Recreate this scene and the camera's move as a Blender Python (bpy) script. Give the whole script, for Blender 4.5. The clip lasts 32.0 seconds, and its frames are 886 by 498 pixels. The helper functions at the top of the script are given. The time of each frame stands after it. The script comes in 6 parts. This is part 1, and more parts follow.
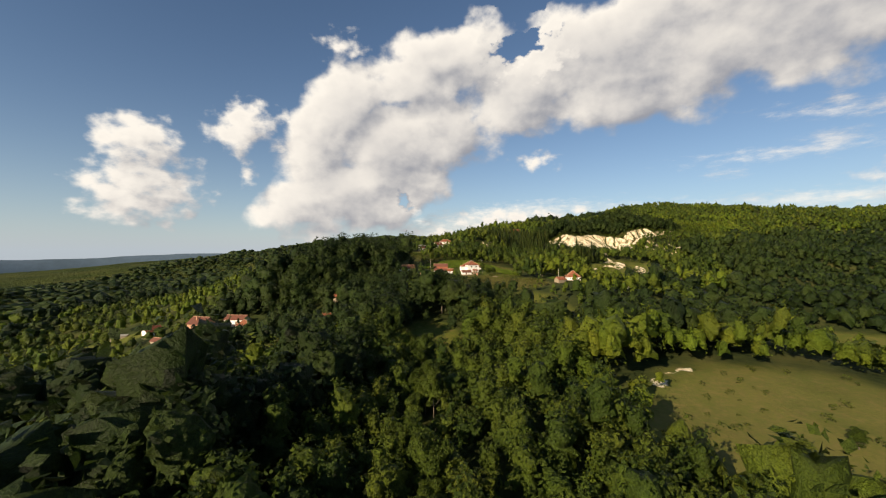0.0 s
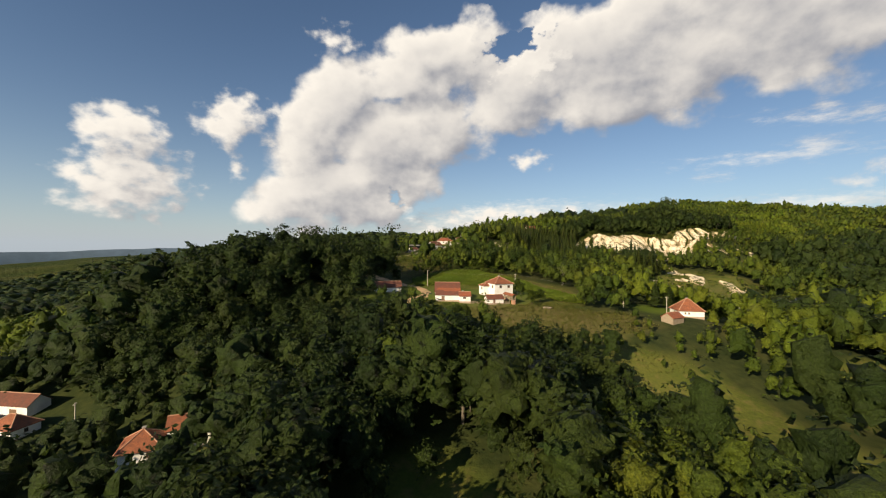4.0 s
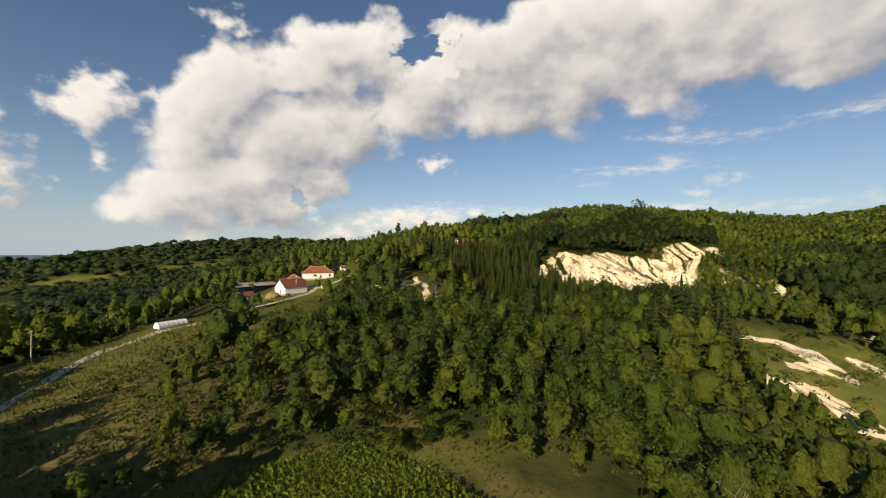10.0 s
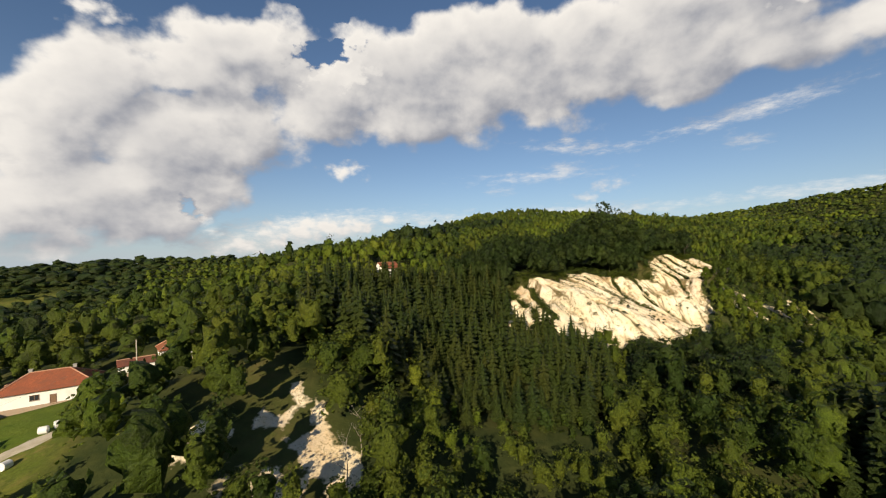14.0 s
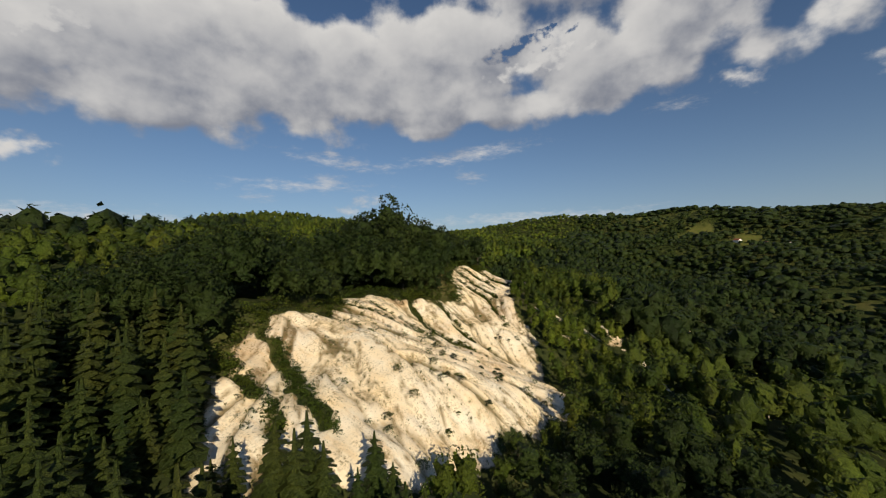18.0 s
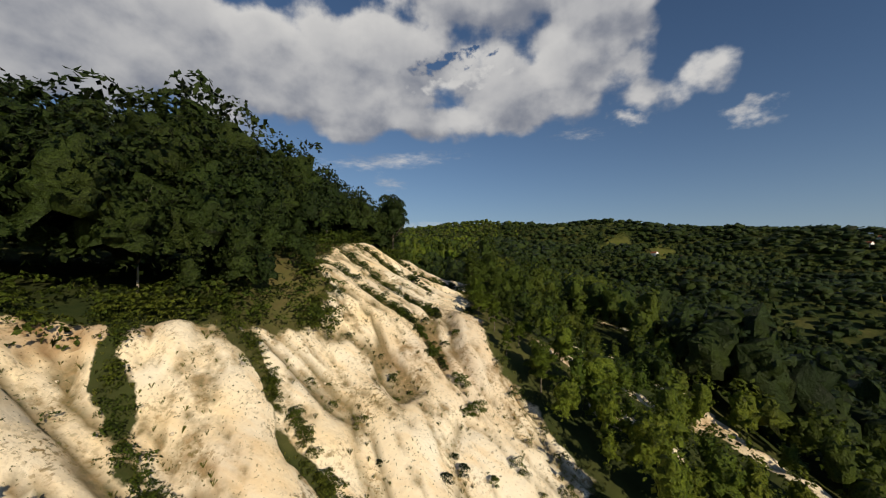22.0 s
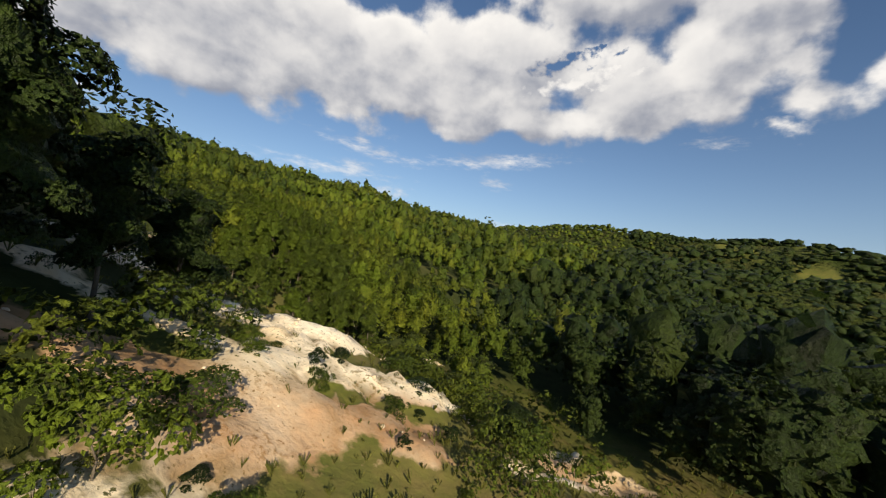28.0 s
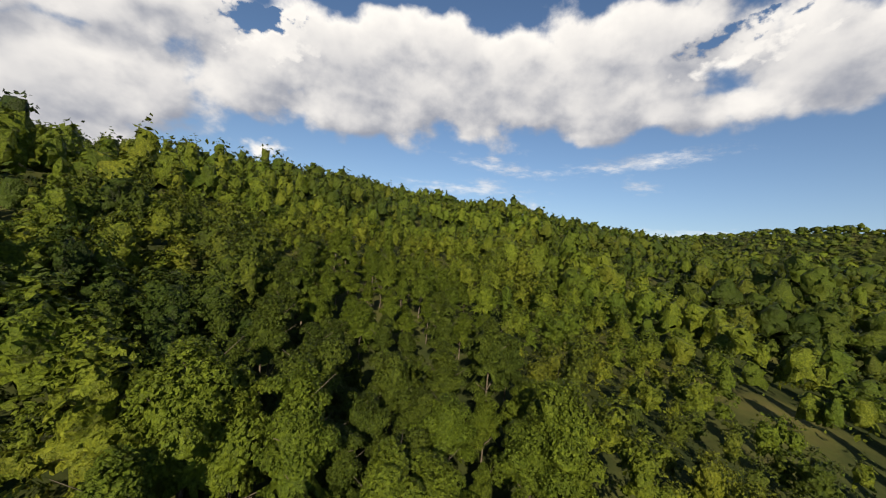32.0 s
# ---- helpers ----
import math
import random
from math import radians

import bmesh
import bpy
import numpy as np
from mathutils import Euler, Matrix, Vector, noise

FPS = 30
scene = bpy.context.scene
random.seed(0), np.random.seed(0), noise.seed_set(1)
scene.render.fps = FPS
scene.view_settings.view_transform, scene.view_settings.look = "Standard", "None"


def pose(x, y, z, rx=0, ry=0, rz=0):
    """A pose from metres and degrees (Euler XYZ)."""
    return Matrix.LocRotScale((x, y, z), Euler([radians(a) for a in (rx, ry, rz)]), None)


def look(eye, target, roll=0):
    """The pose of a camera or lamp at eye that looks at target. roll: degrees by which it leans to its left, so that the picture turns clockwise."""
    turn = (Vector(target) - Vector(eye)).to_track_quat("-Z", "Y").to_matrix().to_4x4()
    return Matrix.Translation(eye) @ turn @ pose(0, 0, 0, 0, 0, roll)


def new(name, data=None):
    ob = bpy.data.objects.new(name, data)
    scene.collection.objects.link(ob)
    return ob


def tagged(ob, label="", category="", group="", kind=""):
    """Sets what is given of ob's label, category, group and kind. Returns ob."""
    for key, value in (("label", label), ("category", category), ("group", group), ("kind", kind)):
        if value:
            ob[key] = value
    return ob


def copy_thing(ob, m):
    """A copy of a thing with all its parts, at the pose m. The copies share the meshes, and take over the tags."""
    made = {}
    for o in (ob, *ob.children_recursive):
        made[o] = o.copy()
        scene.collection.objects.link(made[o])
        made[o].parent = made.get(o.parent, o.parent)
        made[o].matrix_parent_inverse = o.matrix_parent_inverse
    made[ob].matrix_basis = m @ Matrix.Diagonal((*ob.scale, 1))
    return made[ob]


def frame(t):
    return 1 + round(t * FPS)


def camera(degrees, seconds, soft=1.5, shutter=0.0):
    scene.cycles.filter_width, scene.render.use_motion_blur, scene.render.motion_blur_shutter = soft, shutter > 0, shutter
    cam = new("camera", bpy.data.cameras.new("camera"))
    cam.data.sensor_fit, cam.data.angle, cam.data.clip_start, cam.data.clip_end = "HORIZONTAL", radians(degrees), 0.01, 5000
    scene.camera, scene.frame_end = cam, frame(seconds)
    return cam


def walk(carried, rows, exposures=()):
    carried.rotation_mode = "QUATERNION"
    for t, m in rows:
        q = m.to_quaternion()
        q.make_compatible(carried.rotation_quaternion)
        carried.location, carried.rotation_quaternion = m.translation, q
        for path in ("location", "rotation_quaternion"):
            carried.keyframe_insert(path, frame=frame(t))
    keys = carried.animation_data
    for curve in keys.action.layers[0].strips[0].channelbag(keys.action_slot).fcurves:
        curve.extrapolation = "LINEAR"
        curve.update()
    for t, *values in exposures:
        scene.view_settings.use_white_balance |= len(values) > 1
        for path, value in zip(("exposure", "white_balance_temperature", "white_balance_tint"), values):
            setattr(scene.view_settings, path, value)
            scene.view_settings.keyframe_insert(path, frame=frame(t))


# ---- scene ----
cam = camera(98.0, 32.0, soft=1.15)
PATH = [
    (0, (0.02, -0.00, 60.00), (0.034, 1.999, 60.002), -0.0),
    (0.5, (-0.43, 15.30, 60.26), (-0.407, 17.303, 60.252), 0.8),
    (1, (-0.88, 30.61, 60.55), (-0.854, 32.607, 60.545), 1.0),
    (1.5, (-1.36, 45.90, 60.90), (-1.331, 47.903, 60.903), 1.1),
    (2, (-1.89, 61.18, 61.32), (-1.861, 63.179, 61.306), 1.1),
    (2.5, (-2.51, 76.42, 61.77), (-2.470, 78.416, 61.757), 1.1),
    (4.5, (-7.03, 136.91, 64.63), (-6.943, 138.909, 64.622), 0.5),
    (5, (-6.72, 151.94, 66.04), (-6.530, 153.933, 66.030), -0.3),
    (5.5, (-6.04, 166.87, 67.56), (-5.703, 168.846, 67.556), -2.6),
    (6, (-4.84, 181.58, 69.14), (-4.397, 183.529, 69.141), -2.9),
    (6.5, (-3.05, 195.97, 70.71), (-2.516, 197.898, 70.718), -2.4),
    (7, (-0.79, 209.99, 72.24), (-0.273, 211.920, 72.253), 0.1),
    (7.5, (1.76, 223.66, 73.74), (2.296, 225.590, 73.753), 0.4),
    (8, (4.41, 237.13, 75.24), (4.940, 239.053, 75.258), 0.3),
    (8.5, (7.10, 250.39, 76.80), (7.636, 252.321, 76.804), 0.5),
    (9, (10.02, 263.55, 78.39), (10.553, 265.481, 78.405), 0.4),
    (9.5, (13.14, 276.68, 80.03), (13.682, 278.605, 80.044), 0.5),
    (10, (16.37, 289.76, 81.72), (16.898, 291.692, 81.725), 0.4),
    (10.5, (19.64, 302.76, 83.40), (20.181, 304.690, 83.405), 0.5),
    (11, (22.90, 315.62, 85.05), (23.456, 317.543, 85.047), 0.6),
    (11.5, (26.04, 328.23, 86.67), (26.626, 330.147, 86.672), 0.5),
    (12, (29.00, 340.47, 88.21), (29.642, 342.360, 88.213), 0.3),
    (12.5, (31.85, 352.23, 89.65), (32.538, 354.102, 89.665), 0.4),
    (13, (34.76, 363.57, 91.07), (35.515, 365.418, 91.084), 0.1),
    (13.5, (38.20, 374.77, 92.52), (39.022, 376.599, 92.545), 0.1),
    (14, (42.22, 385.95, 93.96), (43.156, 387.715, 93.993), -2.1),
    (14.5, (46.74, 396.94, 95.29), (47.757, 398.667, 95.333), -2.8),
    (16.5, (76.29, 434.69, 96.21), (77.875, 435.911, 96.247), -2.4),
    (17, (86.33, 442.33, 95.34), (87.990, 443.446, 95.383), -1.8),
    (17.5, (96.79, 449.63, 94.28), (98.513, 450.647, 94.332), -1.6),
    (18, (107.69, 456.54, 93.01), (109.464, 457.471, 93.062), -1.8),
    (18.5, (119.03, 462.99, 91.64), (120.859, 463.802, 91.712), -2.6),
    (19, (130.77, 468.85, 90.28), (132.623, 469.611, 90.350), -1.4),
    (19.5, (142.77, 474.14, 88.92), (144.640, 474.854, 88.989), 0.8),
    (20, (154.93, 479.00, 87.61), (156.820, 479.646, 87.683), 0.2),
    (20.5, (167.07, 483.64, 86.25), (168.977, 484.238, 86.322), 0.3),
    (21, (179.30, 488.14, 85.06), (181.214, 488.720, 85.138), 0.5),
    (21.5, (191.67, 492.52, 84.26), (193.583, 493.091, 84.355), 0.7),
    (22, (204.28, 496.67, 83.93), (206.209, 497.196, 84.017), 0.5),
    (22.5, (217.08, 500.52, 83.92), (219.029, 500.954, 84.016), -0.2),
    (23, (230.08, 503.99, 84.16), (232.043, 504.368, 84.259), 0.3),
    (23.5, (243.16, 507.21, 84.84), (245.128, 507.549, 84.939), 1.6),
    (24, (256.22, 510.26, 85.84), (258.190, 510.568, 85.953), 1.7),
    (24.5, (269.11, 513.46, 86.99), (271.082, 513.761, 87.083), 2.4),
    (26.5, (317.49, 531.11, 88.76), (319.387, 531.732, 88.831), 11.2),
    (27, (328.64, 536.41, 88.86), (330.465, 537.222, 88.918), 14.3),
    (27.5, (339.35, 542.27, 89.06), (341.142, 543.159, 89.123), 9.9),
    (28, (349.58, 548.76, 89.47), (351.313, 549.747, 89.524), 7.6),
    (28.5, (359.27, 555.93, 90.07), (360.867, 557.129, 90.095), 10.1),
    (29, (368.13, 563.90, 90.87), (369.610, 565.246, 90.891), 9.8),
    (29.5, (375.90, 572.53, 92.06), (377.216, 574.035, 92.059), 11.1),
    (30, (382.55, 581.25, 93.70), (383.857, 582.761, 93.653), 7.7),
    (30.5, (388.37, 589.73, 95.66), (389.660, 591.264, 95.723), 6.8),
    (31, (393.92, 597.94, 97.82), (395.186, 599.492, 97.905), 5.7),
    (31.5, (399.55, 606.22, 100.01), (400.837, 607.747, 100.063), 5.3),
    (32, (405.17, 614.67, 102.36), (406.460, 616.199, 102.418), 5.2),
]
walk(cam, [(t, look(eye, target, roll)) for t, eye, target, roll in PATH], exposures=[(0.0, 0.44, 6950, 10), (7.0, 0.38, 7000, 10), (13.0, 0.36, 6800, 10), (16.5, 0.10, 6500, 10), (19.0, -0.22, 6350, 10), (24.5, -0.22, 6300, 10), (27.0, 0.2, 6400, 10), (29.0, 0.55, 6600, 10), (32.0, 0.52, 6600, 10)])

# ---- sky, clouds and sun ----
SUN_AZ, SUN_EL = 222.0, 23.0


def link_world():
    world = bpy.data.worlds.new("sky")
    scene.world = world
    world.use_nodes = True
    nt = world.node_tree
    nt.nodes.clear()
    n = nt.nodes
    put = nt.links.new

    def math_node(tree, op, a, b=None, c=None, clamp=False):
        m = tree.nodes.new("ShaderNodeMath")
        m.operation, m.use_clamp = op, clamp
        for i, v in enumerate((a, b, c)):
            if v is None:
                continue
            if isinstance(v, (int, float)):
                m.inputs[i].default_value = v
            else:
                tree.links.new(v, m.inputs[i])
        return m.outputs[0]

    # one bank of cloud: ellipses on the sky by bearing, height, half length, half width and lean (degrees), torn by noise
    banks = (
        (-17.7, 6.3, 9.0, 4.4, 16), (-9.0, 9.0, 11.0, 6.0, 10), (-15.9, 17.7, 10.6, 5.2, 56), (-0.7, 25.2, 14.0, 5.0, 11), (-4.4, 15.4, 14.6, 6.6, 14),
        (20.4, 21.5, 22.1, 5.8, -1), (31.3, 27.0, 12.0, 2.9, -12), (47.1, 22.6, 15.0, 4.5, -6), (57.1, 24.1, 13.0, 5.2, -18),
        (51.4, 25.4, 39.7, 7.9, 5), (71.0, 21.4, 14.8, 3.0, -2),
        (88.0, 24.5, 13.0, 5.4, 4), (95.0, 31.0, 10.0, 6.5, 20), (103.5, 21.9, 7.5, 1.9, 9), (86.0, 38.0, 26.0, 8.0, 0), (30.0, 27.0, 24.0, 5.5, 3),
    )
    puffs = (
        (-27.2, 15.8, 4.4, 3.1, 20), (-27.6, 13.3, 1.5, 1.1, -89), (-26.5, 10.0, 1.9, 1.1, -89), (-37.5, 7.0, 6.4, 4.6, 9), (-38.0, 12.5, 4.2, 3.4, 15),
        (-14.2, 27.2, 3.0, 1.4, 8), (-21.4, 17.1, 1.9, 1.1, -25), (-21.2, 13.8, 2.8, 1.1, -1), (51.0, 8.0, 2.7, 1.1, 13), (14.0, 12.6, 2.7, 1.2, 1),
        (101.0, 19.6, 2.6, 1.0, -20), (114.0, 17.9, 2.8, 1.3, 5), (10.0, 4.4, 11.0, 1.9, 5), (1.0, 2.4, 7.0, 1.5, 0), (30.0, 4.6, 8.0, 1.0, 0),
    )
    wisps = (
        (48.0, 14.1, 6.4, 0.8, -7), (46.3, 15.3, 1.4, 0.9, -20), (42.2, 10.7, 7.6, 0.7, 0), (45.9, 11.4, 2.6, 1.0, -6), (66.9, 15.1, 8.3, 1.0, 6),
        (66.6, 12.0, 2.0, 0.7, -3), (94.2, 18.2, 2.4, 0.6, 0), (8.5, 5.2, 12.6, 1.3, 5), (8.4, 3.2, 7.0, 1.2, 4),
        (25.4, 5.6, 6.8, 0.8, 2), (47.4, 5.4, 15.3, 1.0, -1), (36.4, 9.0, 1.6, 0.6, -3), (75.0, 5.5, 14.0, 0.8, 0), (10.0, 4.2, 12.0, 2.2, 6), (-2.0, 3.0, 5.0, 2.0, 0),
    )
    hole = ((11.9, 27.4, 5.0, 1.7, 12), (74.3, 28.1, 6.0, 1.0, 8), (13.0, 33.0, 7.0, 1.5, 0), (-5.5, 7.2, 1.2, 1.6, 20))

    def field_group():
        g = bpy.data.node_groups.new("cloud_field", "ShaderNodeTree")
        g.interface.new_socket("place", in_out="INPUT", socket_type="NodeSocketVector")
        g.interface.new_socket("depth", in_out="OUTPUT", socket_type="NodeSocketFloat")
        gi, go = g.nodes.new("NodeGroupInput"), g.nodes.new("NodeGroupOutput")
        at = gi.outputs[0]

        def noise_at(scale, detail, rough_, stretch):
            mp = g.nodes.new("ShaderNodeMapping")
            mp.inputs["Scale"].default_value = (1.0, stretch, 1.0)
            g.links.new(at, mp.inputs["Vector"])
            t = g.nodes.new("ShaderNodeTexNoise")
            t.inputs["Scale"].default_value, t.inputs["Detail"].default_value, t.inputs["Roughness"].default_value = scale, detail, rough_
            g.links.new(mp.outputs[0], t.inputs["Vector"])
            return math_node(g, "SUBTRACT", t.outputs[0], 0.5)

        def union(ellipses, deep):
            out = None
            for az, el, a, b, lean in ellipses:
                mp = g.nodes.new("ShaderNodeMapping")
                mp.vector_type = "TEXTURE"
                mp.inputs["Location"].default_value = (az, el, 0)
                mp.inputs["Rotation"].default_value = (0, 0, radians(lean))
                mp.inputs["Scale"].default_value = (a, b, 1)
                g.links.new(at, mp.inputs["Vector"])
                ln = g.nodes.new("ShaderNodeVectorMath")
                ln.operation = "LENGTH"
                g.links.new(mp.outputs[0], ln.inputs[0])
                d = math_node(g, "MULTIPLY_ADD", ln.outputs["Value"], -min(b, deep), min(b, deep))
                out = d if out is None else math_node(g, "SMOOTH_MAX", out, d, 0.4)
            return out

        big = noise_at(0.14, 8.0, 0.5, 1.25)
        fine = noise_at(0.42, 6.0, 0.5, 1.4)
        thin = noise_at(0.45, 8.0, 0.65, 3.0)
        f1 = math_node(g, "MULTIPLY_ADD", big, 9.0, math_node(g, "MINIMUM", union(banks, 6.0), 3.2))
        f2 = math_node(g, "MULTIPLY_ADD", fine, 5.0, math_node(g, "MINIMUM", union(puffs, 3.0), 1.5))
        f3 = math_node(g, "MULTIPLY_ADD", thin, 3.4, math_node(g, "MINIMUM", union(wisps, 2.0), 0.8))
        h = math_node(g, "MAXIMUM", math_node(g, "MULTIPLY_ADD", fine, 5.0, union(hole, 2.5)), 0.0)
        f = math_node(g, "MAXIMUM", math_node(g, "MAXIMUM", f1, f2), math_node(g, "MULTIPLY", f3, 0.7))
        f = math_node(g, "MULTIPLY_ADD", h, -3.0, f)
        g.links.new(f, go.inputs[0])
        return g

    group = field_group()
    tc = n.new("ShaderNodeTexCoord")
    sep = n.new("ShaderNodeSeparateXYZ")
    put(tc.outputs["Generated"], sep.inputs[0])
    az = math_node(nt, "MULTIPLY", math_node(nt, "ARCTAN2", sep.outputs[0], sep.outputs[1]), 57.2958)
    el = math_node(nt, "MULTIPLY", math_node(nt, "ARCSINE", sep.outputs[2]), 57.2958)
    cmb = n.new("ShaderNodeCombineXYZ")
    put(az, cmb.inputs[0]), put(el, cmb.inputs[1])
    here = n.new("ShaderNodeGroup")
    here.node_tree = group
    put(cmb.outputs[0], here.inputs[0])
    shift = n.new("ShaderNodeVectorMath")
    shift.operation = "ADD"
    shift.inputs[1].default_value = (-2.2, 2.4, 0)
    put(cmb.outputs[0], shift.inputs[0])
    sunward = n.new("ShaderNodeGroup")
    sunward.node_tree = group
    put(shift.outputs[0], sunward.inputs[0])

    dens = n.new("ShaderNodeMapRange")
    dens.interpolation_type = "SMOOTHSTEP"
    dens.inputs["From Min"].default_value, dens.inputs["From Max"].default_value = -0.3, 1.5
    put(here.outputs[0], dens.inputs["Value"])
    slope = math_node(nt, "SUBTRACT", here.outputs[0], sunward.outputs[0])
    lit = n.new("ShaderNodeMapRange")
    lit.interpolation_type = "SMOOTHSTEP"
    lit.inputs["From Min"].default_value, lit.inputs["From Max"].default_value = -3.2, 2.6
    put(slope, lit.inputs["Value"])
    thick = n.new("ShaderNodeMapRange")
    thick.inputs["From Min"].default_value, thick.inputs["From Max"].default_value = 0.5, 5.0
    thick.inputs["To Min"].default_value, thick.inputs["To Max"].default_value = 1.0, 0.5
    put(here.outputs[0], thick.inputs["Value"])
    shade = math_node(nt, "MULTIPLY", lit.outputs[0], thick.outputs[0])
    tone = n.new("ShaderNodeMix")
    tone.data_type = "RGBA"
    tone.inputs[6].default_value, tone.inputs[7].default_value = (0.30, 0.32, 0.38, 1), (1.0, 0.96, 0.90, 1)
    put(shade, tone.inputs[0])

    sky = n.new("ShaderNodeTexSky")
    sky.sky_type, sky.sun_disc = "NISHITA", False
    sky.sun_elevation, sky.sun_rotation = radians(SUN_EL), radians(SUN_AZ)
    sky.altitude, sky.air_density, sky.dust_density, sky.ozone_density = 300, 1.0, 0.5, 3.0
    blue = n.new("ShaderNodeBackground")
    blue.inputs["Strength"].default_value = 0.072
    low = math_node(nt, "MULTIPLY", math_node(nt, "EXPONENT", math_node(nt, "MULTIPLY", math_node(nt, "MAXIMUM", el, 0.0), -0.16)), 0.72)
    veil = n.new("ShaderNodeMix")
    veil.data_type = "RGBA"
    veil.inputs[7].default_value = (5.2, 6.2, 7.6, 1)
    deepen = n.new("ShaderNodeMix")
    deepen.data_type, deepen.blend_type = "RGBA", "MULTIPLY"
    deepen.inputs[0].default_value, deepen.inputs[7].default_value = 1.0, (0.95, 1.0, 1.05, 1)
    put(sky.outputs[0], deepen.inputs[6])
    put(low, veil.inputs[0]), put(deepen.outputs[2], veil.inputs[6])
    put(veil.outputs[2], blue.inputs["Color"])
    white = n.new("ShaderNodeBackground")
    white.inputs["Strength"].default_value = 0.78
    put(tone.outputs[2], white.inputs["Color"])
    mix = n.new("ShaderNodeMixShader")
    put(dens.outputs[0], mix.inputs[0]), put(blue.outputs[0], mix.inputs[1]), put(white.outputs[0], mix.inputs[2])
    out = n.new("ShaderNodeOutputWorld")
    put(mix.outputs[0], out.inputs[0])


link_world()
sun = new("sun", bpy.data.lights.new("sun", "SUN"))
sun.data.energy, sun.data.angle, sun.data.color = 5.0, radians(0.6), (1.0, 0.84, 0.60)
sx, sy = math.sin(radians(SUN_AZ)), math.cos(radians(SUN_AZ))
sun.matrix_world = look((sx * 100, sy * 100, 100 * math.tan(radians(SUN_EL))), (0, 0, 0))

# ---- materials ----


def shader(name, build):
    m = bpy.data.materials.new(name)
    m.use_nodes = True
    nt = m.node_tree
    nt.nodes.clear()
    out = nt.nodes.new("ShaderNodeOutputMaterial")
    nt.links.new(build(nt), out.inputs[0])
    return m


def node(nt, kind, **values):
    nd = nt.nodes.new(kind)
    for key, v in values.items():
        sock = nd.inputs[key.replace("_", " ")]
        if isinstance(v, bpy.types.NodeSocket):
            nt.links.new(v, sock)
        else:
            sock.default_value = v
    return nd


def rgb(*c):
    return (c[0], c[1], c[2], 1.0)


def blend(nt, fac, a, b, mode="MIX"):
    m = nt.nodes.new("ShaderNodeMix")
    m.data_type, m.blend_type = "RGBA", mode
    for sock, v in ((m.inputs[0], fac), (m.inputs[6], a), (m.inputs[7], b)):
        if isinstance(v, bpy.types.NodeSocket):
            nt.links.new(v, sock)
        else:
            sock.default_value = v
    return m.outputs[2]


def grain(nt, scale, detail=4.0, stretch=(1, 1, 1), low=0.3, high=0.7, coords="Object"):
    """Noise from 0 to 1 in the thing's own metres."""
    tc = nt.nodes.new("ShaderNodeTexCoord")
    mp = node(nt, "ShaderNodeMapping", Vector=tc.outputs[coords], Scale=stretch)
    t = node(nt, "ShaderNodeTexNoise", Vector=mp.outputs[0], Scale=scale, Detail=detail, Roughness=0.6)
    r = node(nt, "ShaderNodeMapRange", Value=t.outputs[0])
    r.inputs["From Min"].default_value, r.inputs["From Max"].default_value = low, high
    return r.outputs[0]


def bumped(nt, height, strength, distance):
    return node(nt, "ShaderNodeBump", Height=height, Strength=strength, Distance=distance).outputs[0]


def plain(name, base, other, scale=3.0, rough_=0.8, bump=0.2, metal=0.0, fine=12.0, dirt=None):
    """A matt surface with stains at one scale and grain at a finer one."""

    def build(nt):
        c = blend(nt, grain(nt, scale), rgb(*base), rgb(*other))
        if dirt:
            c = blend(nt, grain(nt, scale * 0.37, low=0.5, high=0.75), c, rgb(*dirt))
        g = grain(nt, scale * fine)
        c = blend(nt, 0.25, c, blend(nt, g, rgb(0.35, 0.35, 0.35), rgb(0.75, 0.75, 0.75)), "OVERLAY")
        b = node(nt, "ShaderNodeBsdfPrincipled", Base_Color=c, Roughness=rough_, Metallic=metal, Normal=bumped(nt, g, bump, 0.02))
        return b.outputs[0]

    return shader(name, build)


